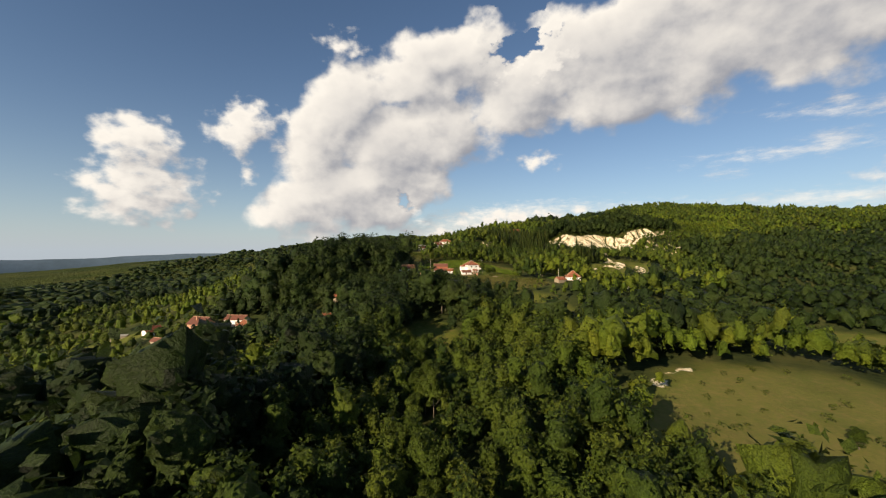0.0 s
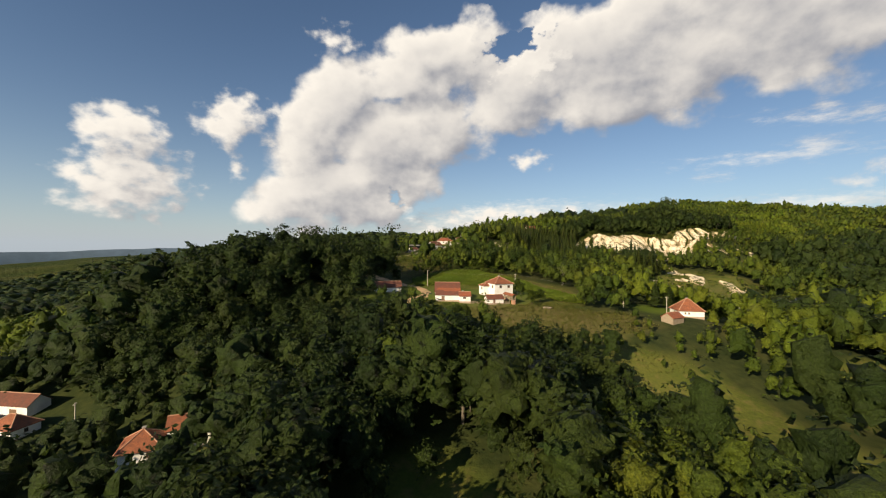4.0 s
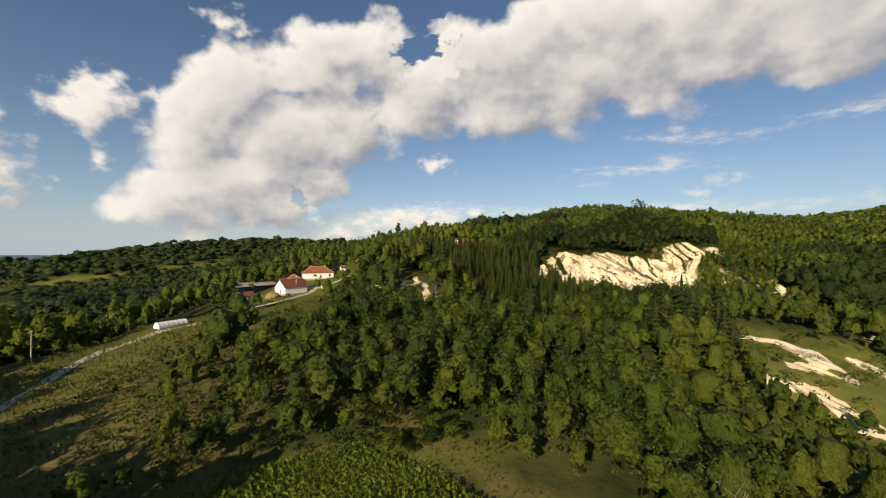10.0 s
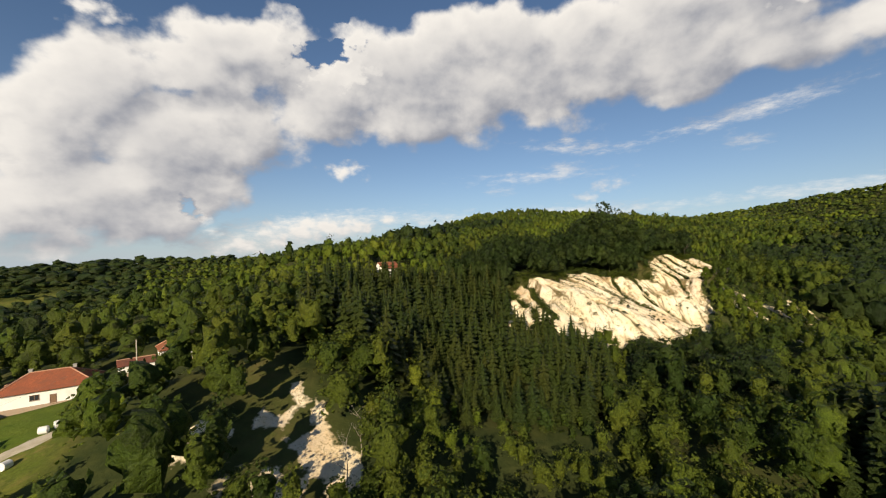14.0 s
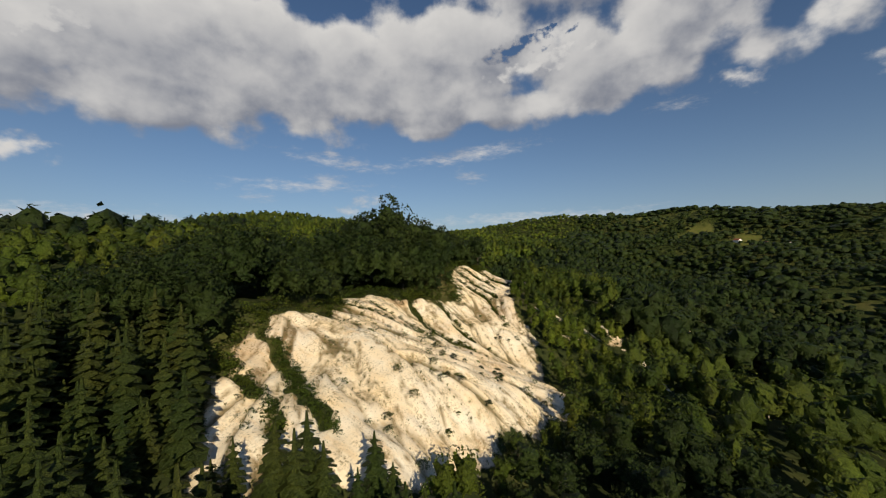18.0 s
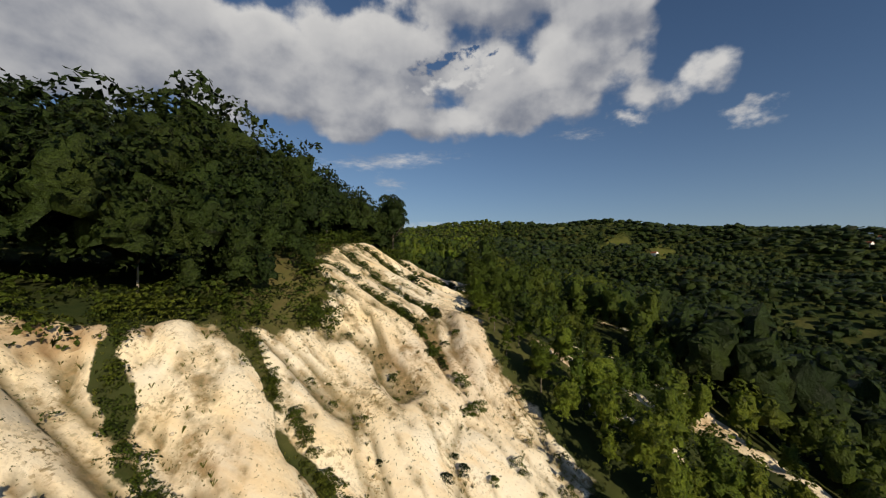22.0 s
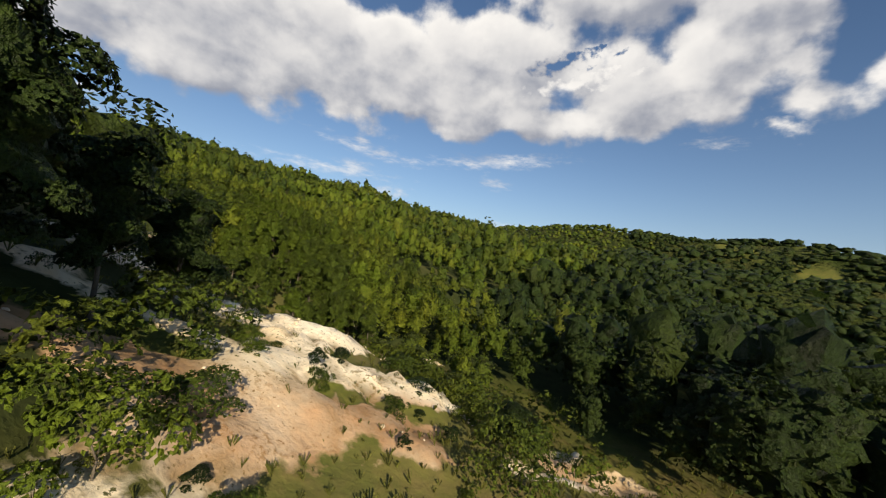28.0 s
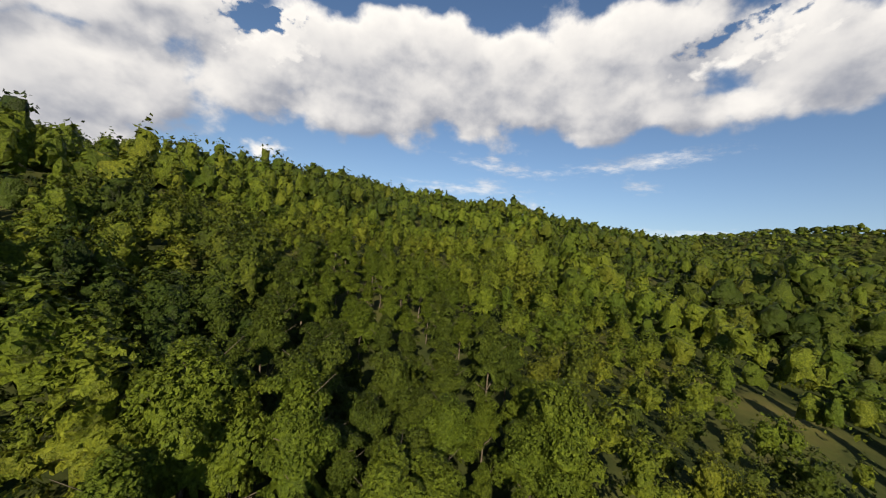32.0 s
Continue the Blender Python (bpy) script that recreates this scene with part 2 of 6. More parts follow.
def foliage(name, dark, light, warm, gloss=0.5, patch=0.05, gap_shade=True):
    """Leaves: every clump its own green, every few crowns another."""

    def build(nt):
        geo = nt.nodes.new("ShaderNodeNewGeometry")
        info = nt.nodes.new("ShaderNodeObjectInfo")
        tint = grain(nt, patch, 2.0, low=0.35, high=0.65)
        tone = nt.nodes.new("ShaderNodeAttribute")
        tone.attribute_name = "tone"
        each = node(nt, "ShaderNodeMath", Value=info.outputs["Random"])
        each.operation = "MULTIPLY_ADD"
        each.inputs[1].default_value = 0.35
        nt.links.new(tone.outputs["Fac"], each.inputs[2])
        away = nt.nodes.new("ShaderNodeAttribute")
        away.attribute_name = "out"
        size = node(nt, "ShaderNodeVectorMath")
        size.operation = "LENGTH"
        nt.links.new(away.outputs["Vector"], size.inputs[0])
        loose = node(nt, "ShaderNodeMath", Value=size.outputs["Value"])
        loose.operation = "GREATER_THAN"
        loose.inputs[1].default_value = 0.5
        part_ = node(nt, "ShaderNodeMath", Value=loose.outputs[0])
        part_.operation = "MULTIPLY"
        part_.inputs[1].default_value = 0.42
        mixed = node(nt, "ShaderNodeMix", Factor=part_.outputs[0])
        nt.links.new(each.outputs[0], mixed.inputs[2])
        nt.links.new(geo.outputs["Random Per Island"], mixed.inputs[3])
        c = blend(nt, mixed.outputs[0], rgb(*dark), rgb(*light))
        far = node(nt, "ShaderNodeMath", Value=tint)
        far.operation = "MULTIPLY"
        nt.links.new(each.outputs[0], far.inputs[1])
        c = blend(nt, far.outputs[0], c, rgb(*warm))
        mott = grain(nt, 1.3, 5.0, low=0.32, high=0.68)
        c = blend(nt, mott, blend(nt, 0.45, c, rgb(*dark)), c)
        leafy = grain(nt, 4.2, 4.0, low=0.36, high=0.62)
        # darker flecks paint the shade in the gaps between leaves
        if gap_shade:
            c = blend(nt, leafy, blend(nt, 0.66, c, rgb(dark[0] * 0.45, dark[1] * 0.45, dark[2] * 0.45)), c)
        turn = nt.nodes.new("ShaderNodeVectorTransform")
        turn.vector_type, turn.convert_from, turn.convert_to = "NORMAL", "OBJECT", "WORLD"
        nt.links.new(away.outputs["Vector"], turn.inputs[0])
        lean = node(nt, "ShaderNodeVectorMath")
        lean.operation = "MULTIPLY_ADD"
        nt.links.new(geo.outputs["Normal"], lean.inputs[0])
        even = node(nt, "ShaderNodeVectorMath")
        even.operation = "NORMALIZE"
        nt.links.new(turn.outputs[0], even.inputs[0])
        nt.links.new(part_.outputs[0], lean.inputs[1])
        nt.links.new(even.outputs[0], lean.inputs[2])
        unit = node(nt, "ShaderNodeVectorMath")
        unit.operation = "NORMALIZE"
        nt.links.new(lean.outputs[0], unit.inputs[0])
        deep = node(nt, "ShaderNodeBump", Height=leafy, Strength=0.6, Distance=0.12, Normal=unit.outputs[0])
        way = node(nt, "ShaderNodeBump", Height=mott, Strength=0.7, Distance=0.5, Normal=deep.outputs[0]).outputs[0]
        leaf = node(nt, "ShaderNodeBsdfPrincipled", Base_Color=c, Roughness=gloss, Normal=way)
        leaf.inputs["Specular IOR Level"].default_value = 0.2
        glow = node(nt, "ShaderNodeBsdfTranslucent", Color=c, Normal=unit.outputs[0])
        mix = node(nt, "ShaderNodeMixShader", Fac=0.3, Shader=leaf.outputs[0])
        nt.links.new(glow.outputs[0], mix.inputs[2])
        return mix.outputs[0]

    return shader(name, build)


def ground_build(nt):
    """Woodland floor, meadow, stubble and bare chalk, by what grows there."""

    def mask(name):
        return node(nt, "ShaderNodeAttribute").outputs["Fac"] if name is None else attr(name)

    def attr(name):
        a = nt.nodes.new("ShaderNodeAttribute")
        a.attribute_name = name
        return a.outputs["Fac"]

    floor_ = blend(nt, grain(nt, 0.35), rgb(0.020, 0.032, 0.010), rgb(0.050, 0.060, 0.018))
    canopy = blend(nt, grain(nt, 0.11, 8.0, low=0.38, high=0.62), rgb(0.013, 0.027, 0.006), rgb(0.045, 0.068, 0.012))
    canopy = blend(nt, grain(nt, 0.008, 4.0), canopy, blend(nt, 0.5, canopy, rgb(0.085, 0.10, 0.022)))
    c = blend(nt, attr("far"), floor_, canopy)
    grass = blend(nt, grain(nt, 0.09), rgb(0.100, 0.140, 0.018), rgb(0.195, 0.185, 0.036))
    grass = blend(nt, grain(nt, 1.3, 6.0), grass, blend(nt, 0.6, grass, rgb(0.045, 0.06, 0.016)))
    grass = blend(nt, grain(nt, 0.3, 5.0, low=0.52, high=0.72), grass, rgb(0.21, 0.165, 0.055))
    c = blend(nt, attr("meadow"), c, grass)
    lawn = blend(nt, grain(nt, 0.25), rgb(0.075, 0.125, 0.014), rgb(0.125, 0.165, 0.022))
    lawn = blend(nt, grain(nt, 1.9, 7.0), lawn, blend(nt, 0.5, lawn, rgb(0.05, 0.07, 0.015)))
    c = blend(nt, attr("lawn"), c, lawn)
    dry = blend(nt, grain(nt, 0.5, 6.0), rgb(0.17, 0.125, 0.055), rgb(0.115, 0.12, 0.032))
    c = blend(nt, attr("dry"), c, dry)
    chalk = blend(nt, grain(nt, 0.10, 5.0), rgb(0.86, 0.69, 0.43), rgb(0.88, 0.81, 0.66))
    chalk = blend(nt, grain(nt, 0.45, 6.0, (1.4, 0.35, 0.6), low=0.5, high=0.8), chalk, rgb(0.80, 0.60, 0.34))
    chalk = blend(nt, grain(nt, 2.2, 8.0, low=0.62, high=0.72), chalk, rgb(0.52, 0.40, 0.25))
    chalk = blend(nt, attr("gully"), chalk, blend(nt, grain(nt, 1.1, 6.0), rgb(0.07, 0.075, 0.03), rgb(0.30, 0.22, 0.12)))
    weeds = node(nt, "ShaderNodeMath", Value=attr("rill"))
    weeds.operation = "MULTIPLY"
    nt.links.new(grain(nt, 0.5, 6.0, low=0.38, high=0.60), weeds.inputs[1])
    chalk = blend(nt, weeds.outputs[0], chalk, blend(nt, grain(nt, 1.7, 5.0), rgb(0.10, 0.095, 0.035), rgb(0.40, 0.28, 0.15)))
    litter = node(nt, "ShaderNodeMath", Value=grain(nt, 2.4, 8.0, low=0.50, high=0.60))
    litter.operation = "MULTIPLY"
    nt.links.new(grain(nt, 0.22, 4.0, low=0.46, high=0.66), litter.inputs[1])
    chalk = blend(nt, litter.outputs[0], chalk, blend(nt, grain(nt, 0.9, 3.0), rgb(0.34, 0.23, 0.11), rgb(0.17, 0.15, 0.06)))
    specks = node(nt, "ShaderNodeMath", Value=grain(nt, 3.1, 3.0, low=0.62, high=0.67))
    specks.operation = "MULTIPLY"
    nt.links.new(grain(nt, 0.14, 3.0, low=0.30, high=0.55), specks.inputs[1])
    chalk = blend(nt, specks.outputs[0], chalk, rgb(0.10, 0.10, 0.04))
    rust = blend(nt, grain(nt, 0.8, 5.0), rgb(0.42, 0.22, 0.10), rgb(0.30, 0.19, 0.10))
    chalk = blend(nt, attr("rust"), chalk, rust)
    edge = node(nt, "ShaderNodeMath", Value=attr("bare"))
    edge.operation = "ADD"
    off = node(nt, "ShaderNodeMath", Value=grain(nt, 0.6, 7.0, low=0.2, high=0.8))
    off.operation = "MULTIPLY_ADD"
    off.inputs[1].default_value, off.inputs[2].default_value = 0.6, -0.3
    nt.links.new(off.outputs[0], edge.inputs[1])
    r = node(nt, "ShaderNodeMapRange", Value=edge.outputs[0])
    r.inputs["From Min"].default_value, r.inputs["From Max"].default_value = 0.42, 0.58
    c = blend(nt, r.outputs[0], c, chalk)
    h = blend(nt, attr("far"), grain(nt, 1.2, 8.0), grain(nt, 0.11, 8.0, low=0.38, high=0.62))
    fine = bumped(nt, grain(nt, 1.2, 8.0), 0.6, 0.11)
    big = node(nt, "ShaderNodeBump", Height=grain(nt, 0.10, 6.0), Strength=attr("far"), Distance=9.0, Normal=fine)
    b = node(nt, "ShaderNodeBsdfPrincipled", Base_Color=c, Roughness=0.92, Normal=big.outputs[0])
    b.inputs["Specular IOR Level"].default_value = 0.1
    return b.outputs[0]


GROUND = shader("ground", ground_build)
LEAF = foliage("broad leaves", (0.032, 0.062, 0.010), (0.145, 0.208, 0.020), (0.182, 0.203, 0.020))
# oak green; also darkens woods where shade is put into the leaf colour
LEAF_DARK = foliage("oak and shaded wood leaves", (0.014, 0.030, 0.008), (0.062, 0.104, 0.017), (0.070, 0.096, 0.016))
LEAF_LIGHT = foliage("young leaves", (0.058, 0.106, 0.011), (0.200, 0.275, 0.022), (0.245, 0.268, 0.024))
LEAF_PALE = foliage("silvery leaves", (0.060, 0.080, 0.030), (0.22, 0.22, 0.13), (0.12, 0.14, 0.06))
NEEDLE = foliage("pine needles", (0.020, 0.042, 0.010), (0.074, 0.108, 0.018), (0.098, 0.108, 0.019))
MAIZE = foliage("maize leaves", (0.130, 0.210, 0.020), (0.215, 0.300, 0.034), (0.21, 0.26, 0.028), patch=0.09, gap_shade=False)
TALL_GRASS = foliage("tall grass", (0.10, 0.125, 0.020), (0.25, 0.235, 0.06), (0.18, 0.19, 0.03), patch=0.09, gap_shade=False)
BARK = plain("bark", (0.085, 0.068, 0.05), (0.14, 0.12, 0.09), 2.0, 0.9, 0.6)
DEAD = plain("weathered dead wood", (0.34, 0.30, 0.25), (0.24, 0.21, 0.17), 2.0, 0.9, 0.5)
PLASTER = plain("white plaster", (0.88, 0.87, 0.85), (0.83, 0.81, 0.78), 0.8, 0.85, 0.15, dirt=(0.70, 0.67, 0.62))
PLINTH = plain("plinth", (0.42, 0.30, 0.22), (0.34, 0.27, 0.21), 1.5, 0.9, 0.3)
BRICK = plain("raw brick", (0.46, 0.21, 0.12), (0.55, 0.30, 0.19), 1.4, 0.9, 0.4, dirt=(0.50, 0.36, 0.27))
CONCRETE = plain("concrete", (0.40, 0.38, 0.35), (0.31, 0.30, 0.28), 1.5, 0.9, 0.3)
WOOD = plain("grey boards", (0.24, 0.18, 0.12), (0.33, 0.27, 0.20), 1.6, 0.85, 0.5)
POLE_WOOD = plain("pole wood", (0.42, 0.37, 0.30), (0.52, 0.47, 0.40), 1.6, 0.85, 0.4)
# near-black wall colour that paints in the dark inside of open buildings
DARK = plain("painted dark inside", (0.020, 0.018, 0.016), (0.030, 0.028, 0.024), 1.0, 0.6, 0.1)
FRAME = plain("brown window wood", (0.16, 0.09, 0.05), (0.22, 0.13, 0.08), 3.0, 0.6, 0.2)
DIRT = plain("dirt track", (0.56, 0.37, 0.20), (0.44, 0.28, 0.14), 0.7, 0.95, 0.8, dirt=(0.24, 0.19, 0.09))
GRAVEL = plain("pale gravel road", (0.45, 0.40, 0.33), (0.36, 0.32, 0.25), 0.7, 0.95, 0.6, dirt=(0.20, 0.20, 0.10))
HAY = plain("old straw", (0.20, 0.13, 0.06), (0.30, 0.21, 0.10), 1.4, 0.95, 0.9)
FILM = plain("white bale wrap", (0.80, 0.80, 0.78), (0.70, 0.70, 0.68), 1.0, 0.4, 0.2)
SHEET = plain("grey corrugated sheet", (0.40, 0.37, 0.33), (0.30, 0.28, 0.26), 0.6, 0.7, 0.4, dirt=(0.26, 0.20, 0.14))
ROCK = plain("chalk lumps", (0.70, 0.60, 0.45), (0.55, 0.44, 0.30), 2.0, 0.95, 0.6)
CAR_PAINT = plain("silver car paint", (0.52, 0.53, 0.52), (0.48, 0.49, 0.49), 0.5, 0.3, 0.02, metal=0.3)
RUBBER = plain("tyre rubber", (0.02, 0.02, 0.02), (0.03, 0.03, 0.03), 5.0, 0.8, 0.2)
GLASS = shader("window glass", lambda nt: node(nt, "ShaderNodeBsdfPrincipled", Base_Color=rgb(0.03, 0.035, 0.04), Roughness=0.08).outputs[0])
WIRE = plain("wire", (0.16, 0.16, 0.15), (0.22, 0.21, 0.20), 5.0, 0.5, 0.0, metal=0.6)


def tiles(name, base, other, moss):
    """Clay tiles in courses; the roof's own x runs along the eaves and y up the slope."""

    def build(nt):
        tc = nt.nodes.new("ShaderNodeTexCoord")
        br = node(nt, "ShaderNodeTexBrick", Vector=tc.outputs["UV"], Color1=rgb(*base), Color2=rgb(*other), Mortar=rgb(base[0] * 0.35, base[1] * 0.35, base[2] * 0.35), Scale=1.0)
        br.inputs["Brick Width"].default_value, br.inputs["Row Height"].default_value, br.inputs["Mortar Size"].default_value = 0.24, 0.30, 0.016
        c = blend(nt, grain(nt, 0.22, 3.0, low=0.40, high=0.60), br.outputs["Color"], blend(nt, 0.55, br.outputs["Color"], rgb(*moss)))
        c = blend(nt, grain(nt, 0.9, 6.0, low=0.42, high=0.66), c, rgb(*moss))
        c = blend(nt, grain(nt, 3.5, 3.0, low=0.35, high=0.65), c, blend(nt, 0.5, c, rgb(base[0] * 0.5, base[1] * 0.5, base[2] * 0.55)))
        b = node(nt, "ShaderNodeBsdfPrincipled", Base_Color=c, Roughness=0.8, Normal=bumped(nt, br.outputs["Fac"], 0.8, -0.03))
        return b.outputs[0]

    return shader(name, build)


TILE_RED = tiles("orange clay tiles", (0.46, 0.135, 0.055), (0.38, 0.105, 0.045), (0.24, 0.085, 0.045))
TILE_OLD = tiles("old brown clay tiles", (0.27, 0.085, 0.048), (0.20, 0.068, 0.042), (0.12, 0.055, 0.036))
TILE_MID = tiles("weathered clay tiles", (0.46, 0.150, 0.060), (0.34, 0.110, 0.05), (0.20, 0.075, 0.04))

# ---- the lie of the land: crests, hollows and slopes as lines of (x, y, height) ----
RELIEF = []


def lie(*nodes, step=25.0):
    """A line on the ground; it bends evenly from node to node."""
    for (xa, ya, za), (xb, yb, zb) in zip(nodes, nodes[1:]):
        n = max(1, int(math.hypot(xb - xa, yb - ya) / step))
        for i in range(n):
            k = i / n
            RELIEF.append((xa + k * (xb - xa), ya + k * (yb - ya), za + k * (zb - za)))
    RELIEF.append(nodes[-1])


# the crest over the white slopes, rising to the far dome
lie((46, 540, 76), (68, 562, 80), (108, 631, 94), (221, 717, 110), (374, 792, 123), (405, 815, 128), (450, 830, 134), (590, 1022, 173), step=40)
lie((590, 1022, 173), (720, 1150, 160), (1000, 1400, 150), step=90)
# the farm's shoulder and the big field
lie((29, 492, 71), (10, 485, 66), (0, 465, 62), (2, 448, 61), (0, 400, 55), (12, 375, 53), (14, 330, 47), (8, 296, 44), (20, 270, 42), (24, 245, 36), (30, 200, 25))
lie((-26, 329, 43), (-3, 278, 43.5), (31, 290, 43.5), (70, 275, 40), (89, 268, 39), (125, 262, 32))
lie((52, 345, 46), (60, 300, 42))
# the wooded knoll beside the barn
lie((-110, 330, 44), (-78, 308, 50), (-58, 292, 47), step=15)
lie((-55, 237, 29), (-71, 207, 17), (-112, 216, 13), (-160, 190, 4), (-300, 220, -22))
lie((-60, 380, 50), (-45, 450, 55), (-95, 460, 34), (-200, 500, 0))
# the hollow that the flight begins over
lie((0, -160, 34), (0, -60, 24), (-10, 40, 14), (0, 110, 16), (10, 160, 21))
lie((-90, 60, 8), (-70, 140, 11))
lie((70, 60, 14), (62, 131, 20), (75, 190, 22), (120, 210, 20))
# top edge of the white slopes
lie((122, 514, 63), (146, 532, 69), (160, 538, 75), (172, 546, 84), (190, 552, 83), (207, 549, 80), (222, 550, 81), (236, 547, 81), (248, 545, 80), (260, 538, 86), (274, 539, 88), (286, 540, 88.5), (310, 541, 86), (338, 556, 86), (352, 585, 89), (366, 640, 94), (371, 681, 96), step=14)
# foot of the white slopes
lie((118, 488, 57), (150, 478, 55), (172, 474, 53), (209, 473, 51.5), (236, 480, 51), (262, 474, 53), (278, 472, 54), (300, 478, 61), (322, 486, 66), (356, 494, 68), (391, 526, 69), (404, 579, 69), (418, 596, 68), step=14)
# the first rib's nose, the cut behind it and the two ribs beyond
lie((172, 545, 83), (171, 527, 78), (178, 515, 75.5), (178, 502, 71.5), (183, 494, 68), (196, 486.5, 62.5), (206, 478, 54), step=8)
lie((158, 531, 71), (163, 512, 71), (160, 494, 64), (162, 484, 57), step=8)
lie((227, 535, 71), (226, 514, 64.5), (232, 508, 61), (234, 486, 52.5), step=8)
lie((222, 544, 80), (240, 532, 78), (246, 518, 69), step=8)
lie((258, 531, 84.3), (262, 522, 77), (257, 511, 70), (250, 492, 61), step=8)
lie((267, 508, 75), (273, 493, 69), (277, 484, 63), step=8)
lie((285, 536, 87.5), (287, 526, 81), (295, 521, 76.5), step=8)
lie((267, 508, 75), (296, 518, 77), (330, 530, 78), (363, 546, 75), (371, 574, 81), step=14)
lie((380, 698, 99), (371, 681, 95), (385, 645, 86), (391, 623, 78), (401, 610, 72), step=12)
# woods beyond the spur
lie((412, 625, 80), (420, 640, 85), (412, 665, 91), (410, 720, 108))
lie((437, 596, 73), (435, 637, 88), (440, 700, 103))
lie((513, 609, 81), (474, 642, 87), (564, 640, 98), (700, 788, 134), (663, 822, 146), step=50)
lie((498, 574, 64), (600, 590, 76), (760, 640, 110), step=60)
# the bowl and the valley below
lie((34, 480, 71), (42, 468, 68.5), (50, 458, 64), (58, 447, 58), (68, 438, 53), step=10)
lie((50, 482, 72), (57, 470, 69.5), (62, 459, 64), (70, 448, 57), step=10)
lie((75, 438, 52), (100, 420, 47), (130, 455, 52))
lie((95, 470, 57), (110, 500, 63))
lie((262, 440, 41), (290, 436, 39.5), (322, 432, 42), step=16)
lie((180, 421, 46), (216, 394, 44), (227, 378, 33), (300, 340, 18), (400, 280, 6), step=30)
lie((120, 360, 34), (140, 300, 26), (190, 240, 10), (300, 180, 0), step=40)
lie((397, 455, 55), (354, 413, 37), (420, 360, 20), (560, 300, 10), step=40)
lie((470, 500, 56), (600, 420, 40), (800, 380, 50), step=60)
# far country
lie((1455, 685, 198), (1250, 670, 190), (1211, 483, 178), (1300, 350, 192), (1350, 150, 178), (1200, -200, 150), step=110)
lie((800, 200, 60), (1000, 420, 110), (950, 640, 120), step=110)
lie((-900, 1500, 14), (-390, 1624, 92), (-164, 1465, 96), (60, 1560, 92), (300, 1500, 120), step=140)
lie((-300, 900, 10), (-60, 760, 30), (60, 900, 45), (200, 1000, 80), step=110)
lie((-700, 300, -60), (-600, 800, -40), (-1000, 1000, -50), step=160)
lie((-300, -300, 10), (300, -300, 10), (700, -100, 20), step=160)
lie((-2500, 1800, -140), (-1500, 2800, -90), (500, 3300, 90), (2500, 2500, 130), (3300, 600, 200), (3000, -1200, 200), (0, -2500, 20), (-2500, -600, -80), step=700)
RELIEF = np.array(RELIEF)


def lattice(x, y, seed=0):
    """Value noise from -1 to 1, one cell a unit."""
    xi, yi = np.floor(x).astype(np.int64), np.floor(y).astype(np.int64)
    fx, fy = x - xi, y - yi
    fx, fy = fx * fx * (3 - 2 * fx), fy * fy * (3 - 2 * fy)

    def corner(a, b):
        h = (a * 374761393 + b * 668265263 + seed * 974634777) & 0xFFFFFFFF
        h = ((h ^ (h >> 13)) * 1274126177) & 0xFFFFFFFF
        return ((h ^ (h >> 16)) & 0xFFFF) / 32767.5 - 1

    low = corner(xi, yi) * (1 - fx) + corner(xi + 1, yi) * fx
    high = corner(xi, yi + 1) * (1 - fx) + corner(xi + 1, yi + 1) * fx
    return low * (1 - fy) + high * fy


def rough(x, y, size, octaves=3, seed=0):
    total, amp = 0, 1.0
    for o in range(octaves):
        total = total + amp * lattice(x / size * 2**o + 17.3 * o, y / size * 2**o - 9.1 * o, seed + o)
        amp *= 0.5
    return total


def land(x, y):
    """The smooth lie of the land: a plane fitted round every place to the lines near it."""
    x, y = np.atleast_1d(np.asarray(x, float)).ravel(), np.atleast_1d(np.asarray(y, float)).ravel()
    out = np.empty(len(x))
    for a in range(0, len(x), 20000):
        dx, dy = RELIEF[None, :, 0] - x[a : a + 20000, None], RELIEF[None, :, 1] - y[a : a + 20000, None]
        d2 = dx * dx + dy * dy
        near = d2.min(1, keepdims=True)
        w = 1 / (d2 + 60 + 0.10 * near) ** 2
        w /= w.sum(1, keepdims=True)
        z = RELIEF[None, :, 2]
        mx, my, mz = (w * dx).sum(1), (w * dy).sum(1), (w * z).sum(1)
        ux, uy, uz = dx - mx[:, None], dy - my[:, None], z - mz[:, None]
        lam = 0.35 * (w * (ux * ux + uy * uy)).sum(1) + 4
        sxx, syy, sxy = (w * ux * ux).sum(1) + lam, (w * uy * uy).sum(1) + lam, (w * ux * uy).sum(1)
        sxz, syz = (w * ux * uz).sum(1), (w * uy * uz).sum(1)
        det = sxx * syy - sxy * sxy
        gx, gy = (sxz * syy - syz * sxy) / det, (syz * sxx - sxz * sxy) / det
        out[a : a + 20000] = mz - gx * mx - gy * my
    return out

# ---- what covers the land ----
TOP_X = (138, 150, 160, 172, 186, 200, 207, 222, 232, 240, 250, 256, 259, 274, 290, 310, 335, 352, 372, 398)
TOP_Y = (512, 529, 536, 539, 534, 542, 547, 548, 541, 532, 524, 527, 533, 539.5, 541, 538, 551, 556, 553, 538)
# green cuts down through the chalk
VEIN_TOPS = ((204, 545, 30), (214, 541, 22), (234, 540, 34), (247, 537, 32), (263, 534, 26), (273, 536, 22), (281, 538, 18), (298, 537, 22))


